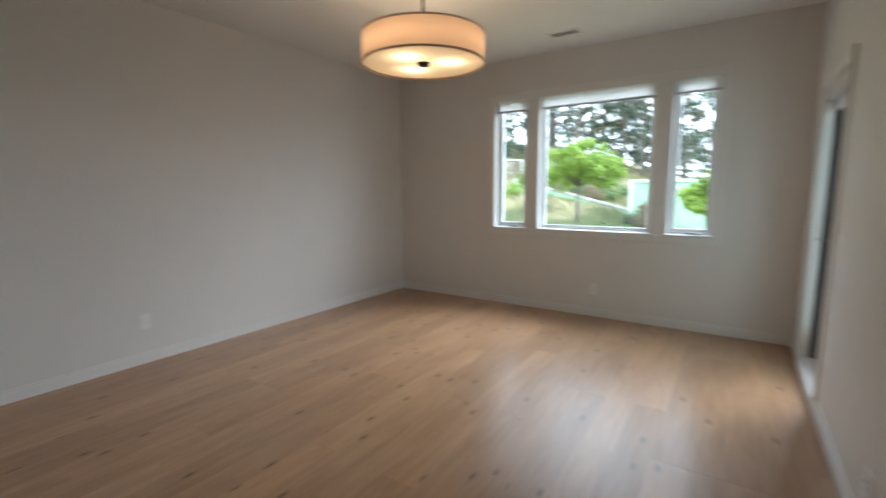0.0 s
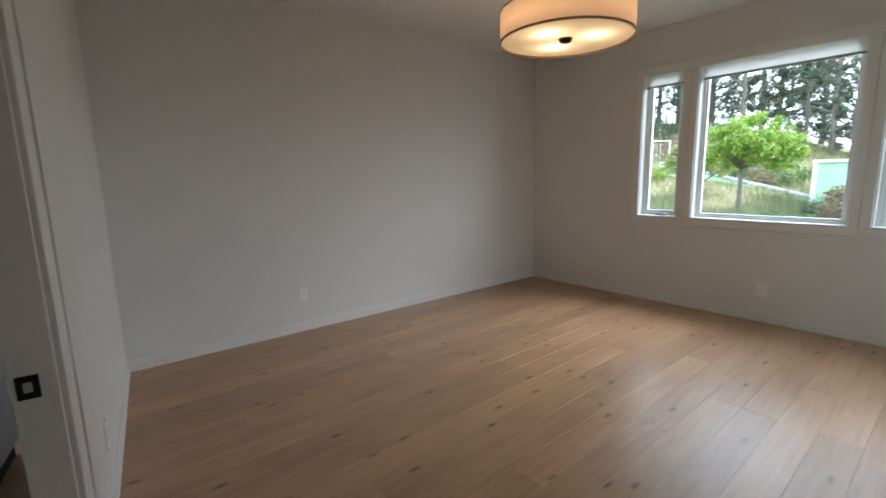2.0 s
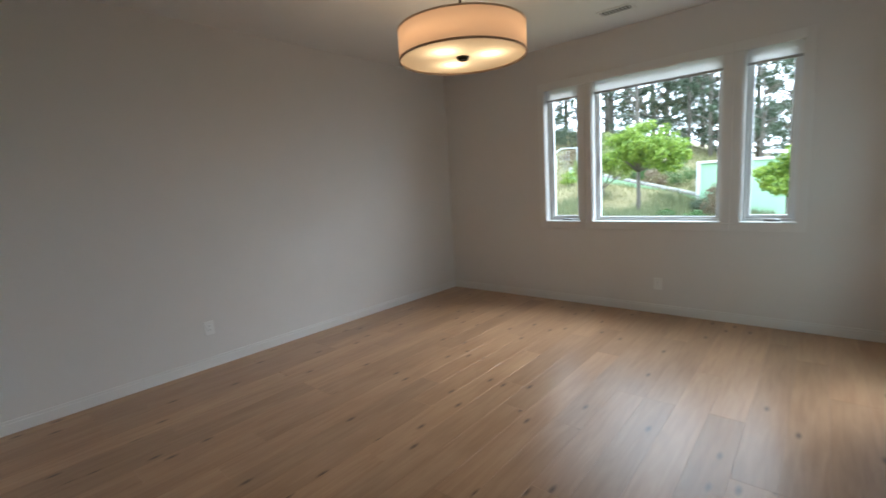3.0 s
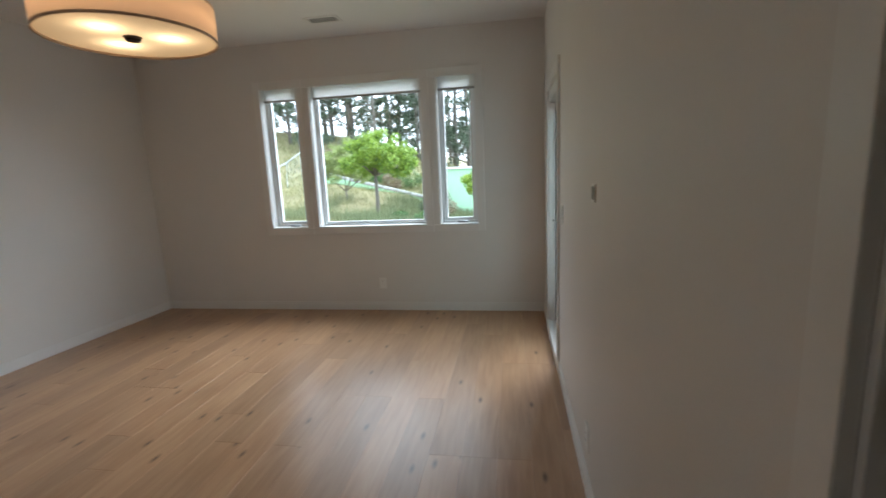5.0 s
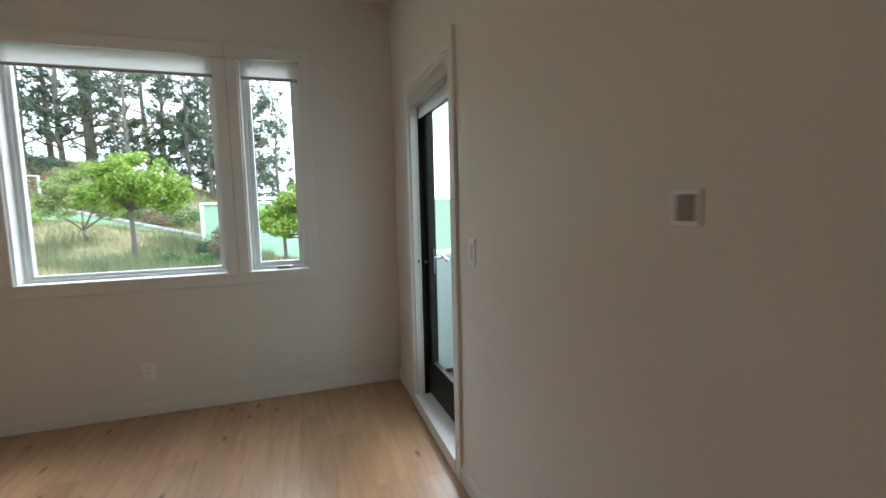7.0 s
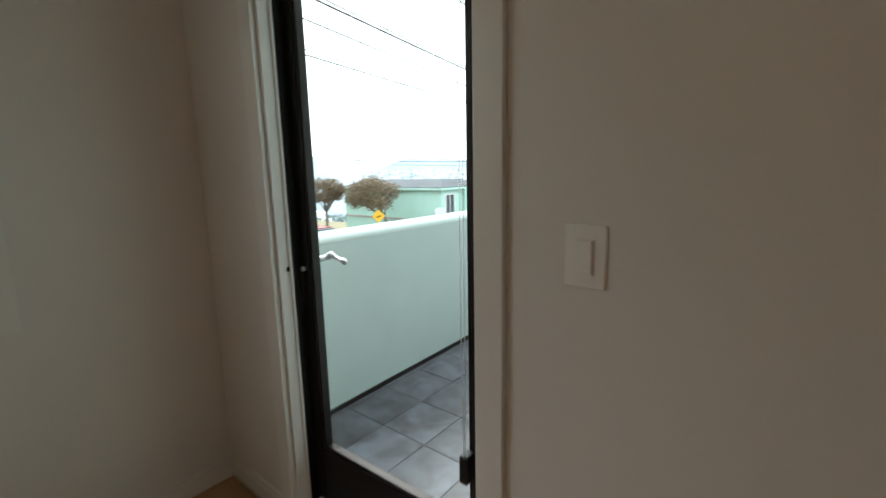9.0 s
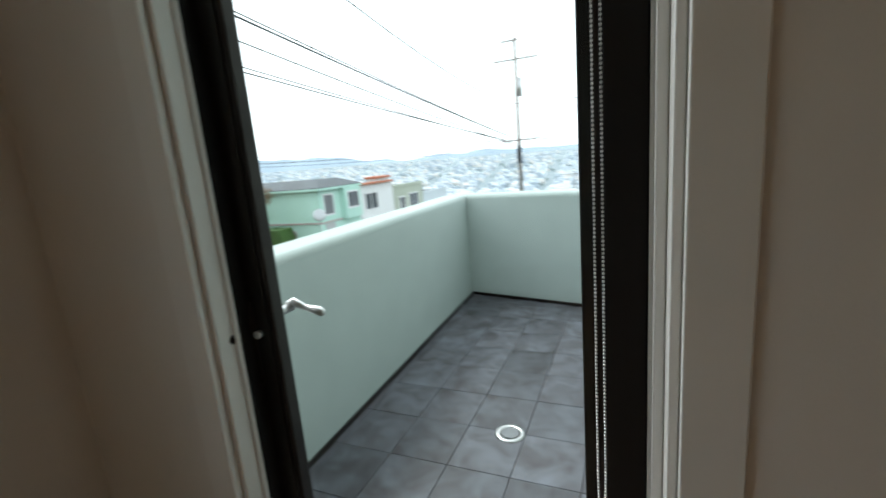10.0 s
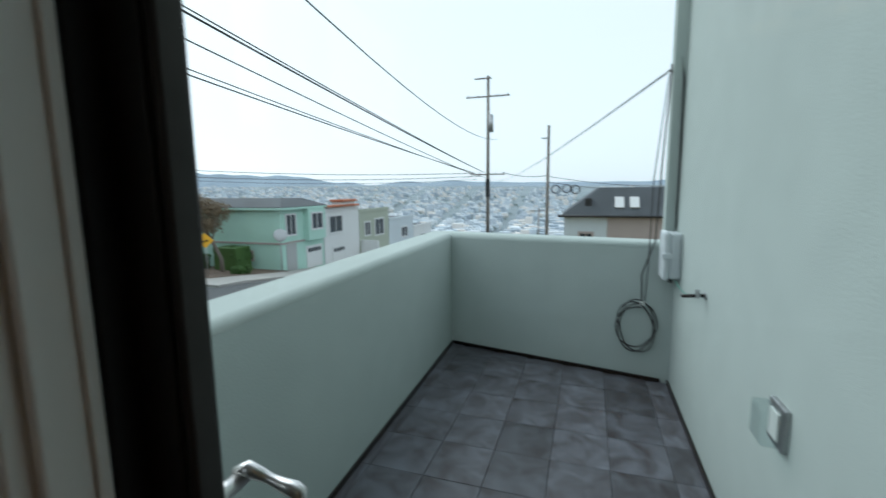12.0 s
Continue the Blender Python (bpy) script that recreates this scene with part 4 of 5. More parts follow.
def small_tree(at, label, crown_blobs, trunk_h, r, leaves, leaf_size, mat_leaf, seed, limbs=6, lean=(0, 0)):
    t = empty("tree", label, "tree", "", "", Matrix.Translation(at))
    rnd = random.Random(seed)
    bm = bmesh.new()
    top = Vector((lean[0], lean[1], trunk_h))
    add_tube(bm, [(0, 0, -0.2), (0.02, 0.01, trunk_h * 0.4), top], [r * 1.25, r, r * 0.85], 10)
    for b in sorted(crown_blobs, key=lambda q: -q[3])[:limbs]:
        e = Vector(b[:3])
        mid = top.lerp(e, 0.5) + Vector((rnd.uniform(-0.1, 0.1), rnd.uniform(-0.1, 0.1), 0.05)) * trunk_h * 0.3
        add_tube(bm, [top - Vector((0, 0, 0.05)), mid, e], [r * 0.6, r * 0.4, r * 0.12], 7)
    part("trunk", bm, M_BARK, t)
    mesh_part("crown", leaf_crown(crown_blobs, leaves, leaf_size, seed), mat_leaf, t)
    return t


def blobs_round(cx, cy, cz, R, n, seed, flat=0.62):
    rnd = random.Random(seed)
    out = [(cx, cy, cz, R * 0.72)]
    for _ in range(n):
        a, u = rnd.uniform(0, 6.28), rnd.uniform(-0.8, 1.0)
        s = math.sqrt(max(0, 1 - u * u))
        out.append((cx + R * 0.62 * s * math.cos(a), cy + R * 0.62 * s * math.sin(a), cz + R * flat * 0.75 * u, R * rnd.uniform(0.26, 0.42)))
    return out


def blobs_dome(cx, cy, cz, R, H, n, seed):
    """Uneven umbrella: flat below, lumpy above, with short shoots standing out of it."""
    rnd = random.Random(seed)
    out = [(cx, cy, cz + H * 0.45, R * 0.5)]
    for k in range(n):
        a, q = rnd.uniform(0, 6.28), math.sqrt(rnd.random())
        edge = R * (0.80 + 0.22 * noise.noise((math.cos(a) * 1.4, math.sin(a) * 1.4, seed)))
        top = H * math.sqrt(max(0.0, 1 - q * q * 0.85)) * rnd.uniform(0.8, 1.05)
        out.append((cx + edge * q * math.cos(a), cy + edge * q * math.sin(a), cz + top * rnd.random() ** 0.6, R * rnd.uniform(0.10, 0.24)))
    return out


small_tree((-6.42, 14.6, gz(-6.42, 14.6)), "lime-green garden tree with uneven umbrella crown", blobs_dome(0.24, 0, 1.85, 1.95, 2.0, 130, 5), 1.8, 0.085, 21000, 0.058, M_LEAF_LIME, 11, 14)
small_tree((-1.22, 10.0, gz(-1.22, 10)), "small lime-green garden tree before the mint house", blobs_dome(0.25, 0, -gz(-1.22, 10) + 0.55, 1.3, 1.65, 90, 8), -gz(-1.22, 10) + 0.65, 0.06, 12000, 0.05, M_LEAF_LIME, 12, 12)
small_tree((-9.0, 17.5, gz(-9, 17.5)), "pale open yellow-green shrub in the meadow", blobs_dome(0.0, 0, 0.9, 1.9, 2.2, 60, 9), 0.5, 0.05, 9500, 0.055, leaf_mat("yellow_green_leaves", (0.16, 0.22, 0.06), (0.38, 0.42, 0.15), 0.3), 13)


def shrub(at, R, h, label, mat_leaf, seed, count=2500, size=0.045):
    s = empty("shrub", label, "shrub", "garden shrubs", "", Matrix.Translation(at))
    bl = blobs_round(0, 0, h * 0.5, R, 12, seed, h / R / 2)
    bm = bmesh.new()
    for b in bl[:5]:
        add_tube(bm, [(0, 0, -0.1), (b[0] * 0.5, b[1] * 0.5, b[2] * 0.6), b[:3]], [0.03, 0.02, 0.008], 6)
    part("stems", bm, M_BARK, s)
    mesh_part("crown", leaf_crown(bl, count, size, seed, h / R / 2 + 0.2), mat_leaf, s)


shrub((-3.9, 15.6, gz(-3.9, 15.6)), 0.9, 1.3, "dull green shrub beside the mint wall", M_LEAF_DARK, 21)
shrub((-5.0, 13.2, gz(-5, 13.2)), 0.45, 0.4, "low green weeds below the mint wall", M_LEAF_HEDGE, 22, 1500)
shrub((-4.0, 13.0, gz(-4, 13.0)), 0.5, 0.5, "low green weeds below the mint wall", M_LEAF_HEDGE, 23, 1500)
shrub((-0.1, 12.0, gz(-0.1, 12.0)), 0.8, 0.8, "low grey-green shrub beside the tree", M_LEAF_HEDGE, 24, 1500)
shrub((-11.8, 20.0, gz(-11.8, 20.0)), 0.9, 0.8, "bright green shrub by the white gate", M_LEAF_LIME, 25, 1800)
shrub((-6.5, 22.0, gz(-6.5, 22)), 1.2, 1.4, "dark green shrub above the low wall", M_LEAF_HEDGE, 26, 2200)
shrub((-9.5, 26.0, gz(-9.5, 26)), 1.6, 1.8, "dark green shrub above the low wall", M_LEAF_DARK, 27, 2200, 0.06)
shrub((-3.4, 14.4, gz(-3.4, 14.4)), 0.8, 1.5, "dull brown-green shrub before the mint wall", M_LEAF_BROWN, 51, 2200)
shrub((-7.4, 20.6, gz(-7.4, 20.6)), 0.9, 0.9, "dry tan shrub above the low wall", M_LEAF_BROWN, 52, 1800)
shrub((-9.0, 22.6, gz(-9.0, 22.6)), 1.1, 1.1, "dark green shrub above the low wall", M_LEAF_HEDGE, 53, 2000)
shrub((-15.5, 29.0, gz(-15.5, 29)), 1.6, 1.5, "dry tan shrub on the slope", M_LEAF_BROWN, 54, 2000, 0.07)
shrub((-13.5, 32.0, gz(-13.5, 32)), 2.2, 3.0, "dark green shrub under the tall trees", M_LEAF_DARK, 28, 2600, 0.09)
shrub((-19.0, 36.0, gz(-19, 36)), 2.4, 2.6, "dark green shrub under the tall trees", M_LEAF_DARK, 29, 2600, 0.09)

# meadow grass
rg = random.Random(77)
gv, gf = [], []
for _ in range(42000):
    x, y = rg.uniform(-16, 0.5), 5 + 21 * rg.random() ** 1.2
    h = rg.uniform(0.12, 0.5) * (0.6 + 0.8 * abs(noise.noise((x * 0.5, y * 0.5, 3))))
    a = rg.uniform(0, 3.14)
    dx, dy = math.cos(a) * 0.012, math.sin(a) * 0.012
    lx, ly = rg.uniform(-0.3, 0.3) * h, rg.uniform(-0.3, 0.3) * h
    z = gz(x, y) - 0.05
    k = len(gv)
    gv += [(x - dx, y - dy, z), (x + dx, y + dy, z), (x + lx, y + ly, z + h)]
    gf.append((k, k + 1, k + 2))
gm = bpy.data.meshes.new("grass")
gm.from_pydata(gv, [], gf)
gm.materials.append(M_GRASS)
for _ in range(30000):
    x, y = rg.uniform(-42, -1.5), rg.uniform(22, 50)
    h = rg.uniform(0.2, 0.7) * (0.5 + abs(noise.noise((x * 0.3, y * 0.3, 8))))
    a = rg.uniform(0, 3.14)
    dx, dy = math.cos(a) * 0.04, math.sin(a) * 0.04
    z = gz(x, y) - 0.06
    k = len(gv)
    gv += [(x - dx, y - dy, z), (x + dx, y + dy, z), (x + rg.uniform(-0.2, 0.2), y + rg.uniform(-0.2, 0.2), z + h)]
    gf.append((k, k + 1, k + 2))
gm.clear_geometry()
gm.from_pydata(gv, [], gf)
tagged(new("grass", gm), "long yellow-green meadow grass", "grass", "", "stuff")
# taller grey-green weeds in drifts before the low wall
wv, wf = [], []
while len(wf) < 12000:
    x, y = rg.uniform(-10.5, -2.0), rg.uniform(10.5, 18.2)
    if noise.noise((x * 0.45, y * 0.45, 5)) + 0.06 * (x + 7) < rg.uniform(-0.25, 0.25):
        continue
    h = rg.uniform(0.15, 0.6)
    a = rg.uniform(0, 3.14)
    dx, dy = math.cos(a) * 0.013, math.sin(a) * 0.013
    z = gz(x, y) - 0.05
    k = len(wv)
    wv += [(x - dx, y - dy, z), (x + dx, y + dy, z), (x + rg.uniform(-0.25, 0.25) * h, y + rg.uniform(-0.25, 0.25) * h, z + h)]
    wf.append((k, k + 1, k + 2))
wm = bpy.data.meshes.new("weeds")
wm.from_pydata(wv, [], wf)
wm.materials.append(M_WEEDS)
tagged(new("weeds", wm), "tall grey-green weeds among the meadow grass", "weeds", "", "stuff")

# tall eucalyptus
def eucalyptus(seed, h):
    rnd = random.Random(seed)
    t = empty("eucalyptus_tree", "tall eucalyptus with bare dark trunk and thin crown", "tree", "tall trees on the hill")
    bm = bmesh.new()
    bend = [Vector((rnd.uniform(-0.5, 0.5) * i / 5, rnd.uniform(-0.5, 0.5) * i / 5, h * i / 5)) for i in range(6)]
    add_tube(bm, [bend[0] - Vector((0, 0, 0.5))] + bend[1:], [h * 0.016, h * 0.013, h * 0.011, h * 0.009, h * 0.006, h * 0.002], 9)
    bl = []
    for k in range(26):
        f = 0.07 + 0.93 * rnd.random() ** 1.35
        base = bend[0].lerp(bend[5], f * 0.92)
        a = rnd.uniform(0, 6.28)
        L = h * rnd.uniform(0.1, 0.24) * (1.25 - f * 0.6)
        e = base + Vector((math.cos(a) * L, math.sin(a) * L, L * rnd.uniform(0.2, 0.9)))
        mid = base.lerp(e, 0.5) + Vector((0, 0, -0.05 * L))
        add_tube(bm, [base, mid, e], [h * 0.006, h * 0.004, h * 0.0015], 6)
        for _ in range(4):
            bl.append((e.x + rnd.uniform(-1.2, 1.2), e.y + rnd.uniform(-1.2, 1.2), e.z + rnd.uniform(-1.0, 0.8), h * rnd.uniform(0.02, 0.055)))
    part("trunk", bm, M_BARK, t)
    mesh_part("crown", leaf_crown(bl, 5000, 0.15, seed, 0.8, 0.2), M_LEAF_DARK, t)
    return t


spots = [(-22.5, 47, 18), (-20.4, 44, 17), (-18.4, 45, 20), (-15.5, 50, 18), (-27, 52, 19), (-33, 50, 18), (-13.0, 46, 12), (-10.6, 44, 12), (-8.6, 43, 14), (-6.4, 45, 12), (-4.6, 42, 11.5), (-7.5, 52, 19), (-24.5, 60, 21), (-17, 62, 20), (-12, 58, 18), (-39, 56, 19), (-30, 44, 16), (-46, 62, 20), (-2.9, 47, 13.5), (-10, 66, 19), (-36, 44, 15), (-26, 41, 15), (-30, 38, 13), (-34, 40, 15), (-40, 45, 17), (-23, 39, 13), (-14.5, 41, 13), (-5.6, 50, 17), (-9.4, 48, 17)]
kinds = [eucalyptus(100 + k, 18.0) for k in range(4)]
rs = random.Random(9)
for i, (x, y, h) in enumerate(spots):
    m = Matrix.Translation((x, y, gz(x, y))) @ pose(0, 0, 0, 0, 0, rs.uniform(0, 360))
    s = h / 18.0
    if i < 4:
        kinds[i].matrix_basis = m @ Matrix.Scale(s, 4)
    else:
        c = copy_thing(kinds[i % 4], m)
        c.scale = (s, s, s)

# low retaining wall, white gate, mint neighbour
low = structure(empty("wall_garden", "low pale garden wall climbing the slope", "wall"))
pa, pb2 = Vector((-13.0, 22.5, 1.95)), Vector((-4.9, 18.6, 0.22))
for k in range(9):
    a, b = pa.lerp(pb2, k / 9), pa.lerp(pb2, (k + 1) / 9 - 0.004)
    d = (b - a).normalized()
    nn = Vector((-d.y, d.x, 0)).normalized() * 0.1
    bm = bmesh.new()
    for z0, z1, mm in ((-1.1, 0, 0),):
        lo = [bm.verts.new(q + Vector((0, 0, z0))) for q in (a - nn, b - nn, b + nn, a + nn)]
        hi = [bm.verts.new(q + Vector((0, 0, z1))) for q in (a - nn, b - nn, b + nn, a + nn)]
        bm.faces.new(lo[::-1]); bm.faces.new(hi)
        for i in range(4):
            bm.faces.new((lo[i], lo[(i + 1) % 4], hi[(i + 1) % 4], hi[i]))
    bmesh.ops.recalc_face_normals(bm, faces=bm.faces)
    part("wall_block", bm, M_MINT_PALE, low)
    cap = (b - a)
    part("wall_cap", tube([a + Vector((0, 0, 0.03)), b + Vector((0, 0, 0.03))], 0.13, 6), M_CONC, low)
gate = empty("metal_gate", "white tubular gate frame with wire mesh on the slope", "gate")
gp_ = [(-14.7, 22, 1.0), (-14.6, 22, 2.6), (-13.4, 22, 3.3), (-12.6, 22.6, 3.3), (-12.6, 22.6, 1.2)]
part("gate_frame", tube(gp_, 0.05, 8), M_UTIL, gate)
part("gate_frame", tube([(-15.2, 22, 2.35), (-14.6, 22, 2.6)], 0.05, 8), M_UTIL, gate)
for k in range(9):
    x = -14.5 + k * 0.2
    part("mesh_wire", cyl((x, 22.05, 1.1), (x, 22.05, 2.65 + 0.5 * min(1, k / 5)), 0.008, seg=5), M_UTIL, gate)


def ext_window(parent, at, w, h, frame_mat=None):
    """Window on a wall; local x along the wall, z up, -y outwards."""
    fm = frame_mat or M_WHITE_EXT
    f_ = part("window", boxes(((-w / 2, -0.06, -h / 2), (-w / 2 + 0.14, 0.03, h / 2)), ((w / 2 - 0.14, -0.06, -h / 2), (w / 2, 0.03, h / 2)), ((-w / 2 + 0.14, -0.06, h / 2 - 0.14), (w / 2 - 0.14, 0.03, h / 2)), ((-w / 2 + 0.14, -0.06, -h / 2), (w / 2 - 0.14, 0.03, -h / 2 + 0.15)), ((-0.03, -0.05, -h / 2 + 0.15), (0.03, 0.02, h / 2 - 0.14))), fm, parent)
    f_.matrix_basis = at
    for s in (-1, 1):
        p_ = part("pane", bx((min(0.03 * s, (w / 2 - 0.14) * s), -0.01, -h / 2 + 0.15), (max(0.03 * s, (w / 2 - 0.14) * s), 0.0, h / 2 - 0.14)), M_WINDARK, f_)
    return f_


nb = empty("neighbour_house", "low pale mint stucco house behind the garden tree", "house")
part("wall", prism([(-4.95, 18.6), (8, 18.6), (8, 26), (-4.95, 26)], -3.5, 1.70), M_MINT_PALE, nb)
part("roof", bx((-5.03, 18.5, 1.70), (8.1, 26.1, 1.82), 0.02), M_WHITE_EXT, nb)
part("corner_board", bx((-5.02, 18.52, -0.3), (-4.86, 18.598, 1.70)), M_WHITE_EXT, nb)
ext_window(nb, Matrix.Translation((-0.2, 18.58, -0.5)), 0.85, 0.9)
ext_window(nb, Matrix.Translation((3.6, 18.58, -0.3)), 1.2, 1.1)

# ---- the street ----
FY = 24.0


def row_house(x0, x1, z0, z1, material, label, depth=14, roof="flat"):
    h = empty("row_house", label, "house", "row houses across the street")
    part("wall", prism([(x0, FY), (x1 - 0.02, FY), (x1 - 0.02, FY + depth), (x0, FY + depth)], z0 - 3, z1), material, h)
    if roof == "hip":
        bm = bmesh.new()
        o = 0.45
        lo = [bm.verts.new(p) for p in ((x0 - o, FY - o, z1), (x1 + o * 0.2, FY - o, z1), (x1 + o * 0.2, FY + depth, z1), (x0 - o, FY + depth, z1))]
        l2 = [bm.verts.new(v.co + Vector((0, 0, 0.16))) for v in lo]
        hi = [bm.verts.new(p) for p in ((x0 + 2.2, FY + 1.6, z1 + 0.85), (x1 - 1.2, FY + 1.6, z1 + 0.85), (x1 - 1.2, FY + depth - 1, z1 + 0.85), (x0 + 2.2, FY + depth - 1, z1 + 0.85))]
        bm.faces.new(lo[::-1]); bm.faces.new(hi)
        for i in range(4):
            j = (i + 1) % 4
            bm.faces.new((lo[i], lo[j], l2[j], l2[i]))
            bm.faces.new((l2[i], l2[j], hi[j], hi[i]))
        part("roof", bm, M_ROOF, h)
        part("fascia", boxes(((x0 - o - 0.02, FY - o - 0.03, z1 - 0.08), (x1 + 0.1, FY - o, z1 + 0.1)), ((x0 - o - 0.03, FY - o, z1 - 0.08), (x0 - o, FY + depth, z1 + 0.1))), material, h)
    else:
        part("roof", bx((x0, FY, z1), (x1 - 0.02, FY + depth, z1 + 0.08)), M_ROOF, h)
        part("parapet", boxes(((x0, FY - 0.08, z1), (x1 - 0.02, FY + 0.12, z1 + 0.35))), material, h)
    return h


def garage(h, x, z, w=2.3, hh=2.0):
    g = part("garage_door", bx((x - w / 2, FY - 0.05, z), (x + w / 2, FY - 0.002, z + hh), 0.01), M_WHITE_EXT, h)
    for k in range(4):
        part("pane", bx((x - w / 2 + 0.12 + k * (w - 0.15) / 4, FY - 0.06, z + hh - 0.5), (x - w / 2 + 0.05 + (k + 1) * (w - 0.15) / 4, FY - 0.051, z + hh - 0.12)), M_WINDARK, g)
    part("garage_surround", boxes(((x - w / 2 - 0.12, FY - 0.07, z), (x - w / 2, FY - 0.002, z + hh + 0.12)), ((x + w / 2, FY - 0.07, z), (x + w / 2 + 0.12, FY - 0.002, z + hh + 0.12)), ((x - w / 2, FY - 0.07, z + hh), (x + w / 2, FY - 0.002, z + hh + 0.12))), M_WHITE_EXT, h)


h1 = row_house(31, 37.3, -5.7, -0.15, M_MINT, "mint green two-storey house with dark hipped roof", 14, "hip")
ext_window(h1, Matrix.Translation((32.3, FY - 0.02, -1.6)), 1.5, 2.0)
part("bay", bx((34.2, FY - 0.55, -3.2), (36.9, FY - 0.003, -0.25), 0.02), M_MINT, h1)
ext_window(h1, Matrix.Translation((35.5, FY - 0.56, -1.45)), 1.9, 1.7)
garage(h1, 35.6, -5.9)
part("entry_recess", bx((31.5, FY - 0.04, -5.7), (32.9, FY - 0.003, -3.3)), M_VANITY, h1, "dark grey entry gate")
part("belt_course", boxes(((30.92, FY - 0.06, -3.25), (34.15, FY, -3.08)), ((30.92, FY, -3.25), (31, FY + 14, -3.08))), M_TAUPE_EXT, h1)
ext_window(h1, Matrix.Translation((30.98, 27.6, -4.3)) @ pose(0, 0, 0, 0, 0, -90), 1.1, 1.0, M_TAUPE_EXT)
ext_window(h1, Matrix.Translation((30.98, 34.0, -1.7)) @ pose(0, 0, 0, 0, 0, -90), 1.3, 1.3)
h2 = row_house(37.4, 44.5, -6.2, -0.75, M_WHITE_EXT, "white stucco house with terracotta tile roof edge")
part("tile_roof", bx((37.4, FY - 0.5, -0.35), (43.9, FY + 0.6, -0.12), 0.06, None), M_TERRACOTTA, h2)
part("gable_parapet", bx((40.8, FY - 0.1, -0.74), (43.4, FY + 1.2, 0.15), 0.05), M_WHITE_EXT, h2)
part("gable_tiles", bx((40.6, FY - 0.4, 0.15), (43.6, FY + 1.3, 0.4), 0.06), M_TERRACOTTA, h2)
ext_window(h2, Matrix.Translation((39.6, FY - 0.02, -2.1)), 2.6, 1.9)
garage(h2, 40.0, -6.6, 2.3, 2.1)
h3 = row_house(44.6, 52.4, -7.2, -1.2, M_OLIVE_EXT, "olive stucco house with flat roof")
ext_window(h3, Matrix.Translation((49.6, FY - 0.02, -3.2)), 2.6, 2.2)
ext_window(h3, Matrix.Translation((46.5, FY - 0.02, -3.2)), 1.6, 1.8)
part("stair_wall", prism([(44.8, FY - 2.2), (45.1, FY - 2.2), (45.1, FY), (44.8, FY)], -9, -4.4), M_WHITE_EXT, h3)
h4 = row_house(52.5, 61, -9, -2.7, M_BLUE_EXT, "pale blue stucco house with flat roof")
ext_window(h4, Matrix.Translation((57.5, FY - 0.02, -4.6)), 2.4, 1.6)
h5 = row_house(61.1, 69, -11, -4.4, M_WHITE_EXT, "pale stucco house further down the street")
ext_window(h5, Matrix.Translation((65, FY - 0.02, -6.3)), 2.4, 1.6)
dish = empty("satellite_dish", "grey satellite dish on a short pole", "satellite dish")
part("pole", cyl((30.3, 23.6, gz(30, 20) + 0.1), (30.3, 23.6, -2.6), 0.04), M_STEEL, dish)
dd = bmesh.new()
bmesh.ops.create_uvsphere(dd, u_segments=20, v_segments=10, radius=0.55, matrix=Matrix.Translation((30.2, 23.5, -2.3)) @ pose(0, 0, 0, 75, 0, -50) @ Matrix.Diagonal((1, 1, 0.16, 1)))
part("dish", dd, M_STEEL, dish)

small_tree((27.2, 26.9, gz(27.2, 0) + 0.2), "wind-shaped street tree with rusty brown crown", blobs_round(-0.6, 1.6, 4.5, 3.0, 30, 31, 0.5), 2.6, 0.16, 9000, 0.10, M_LEAF_BROWN, 31, 7, (-0.5, 0.3))
small_tree((26.5, 35.5, gz(26.5, 0) + 0.2), "wind-shaped street tree with rusty brown crown", blobs_round(0, 0, 4.7, 2.4, 22, 32, 0.5), 2.6, 0.15, 7500, 0.10, M_LEAF_BROWN, 32, 7)


def hedge(x0, y0, x1, y1, z, h, label, seed, material=None):
    rnd = random.Random(seed)
    t = empty("hedge", label, "hedge", "clipped hedges")
    part("hedge_core", bx((x0 + 0.12, y0 + 0.12, z - 0.2), (x1 - 0.12, y1 - 0.12, z + h - 0.12), 0.05), M_LEAF_HEDGE, t)
    bl = [(rnd.uniform(x0, x1), rnd.uniform(y0, y1), z + h * rnd.uniform(0.3, 0.95), 0.28) for _ in range(60)]
    mesh_part("leaves", leaf_crown(bl, 4000, 0.06, seed), material or M_LEAF_HEDGE, t)


hedge(28.4, 26.6, 30.4, 29.2, -5.2, 2.0, "dark green clipped hedge beside the mint house", 41)
hedge(27.6, 30.4, 29.6, 33.5, -5.1, 1.2, "low green hedge beside the mint house", 42)
hedge(26.0, 23.9, 27.3, 25.0, -5.0, 0.6, "small clipped green bush at the pavement", 43)
hedge(22.8, 36.5, 24.4, 39.5, -4.6, 1.4, "yellow-green clipped hedge at the corner", 44, M_LEAF_LIME)

sg = empty("street_sign", "yellow diamond warning sign on a steel post", "sign")
SP = Vector((23.6, 24.55, gz(23.6, 0) + 0.2))
part("post", cyl(SP, (SP.x, SP.y, -1.55), 0.035), M_STEEL, sg)
sm = Matrix.Translation((SP.x - 0.05, SP.y - 0.03, -2.02)) @ pose(0, 0, 0, 0, 0, -42)
plate = part("sign_plate", bx((-0.38, -0.01, -0.38), (0.38, 0.01, 0.38), 0.006, sm @ pose(0, 0, 0, 0, 45, 0)), M_YELLOW, sg)
part("sign_mark", boxes(((-0.02, -0.02, -0.05), (0.2, -0.012, 0.05)), ((-0.2, -0.02, -0.12), (0.0, -0.012, -0.04))), M_BLACK, plate).matrix_basis = sm


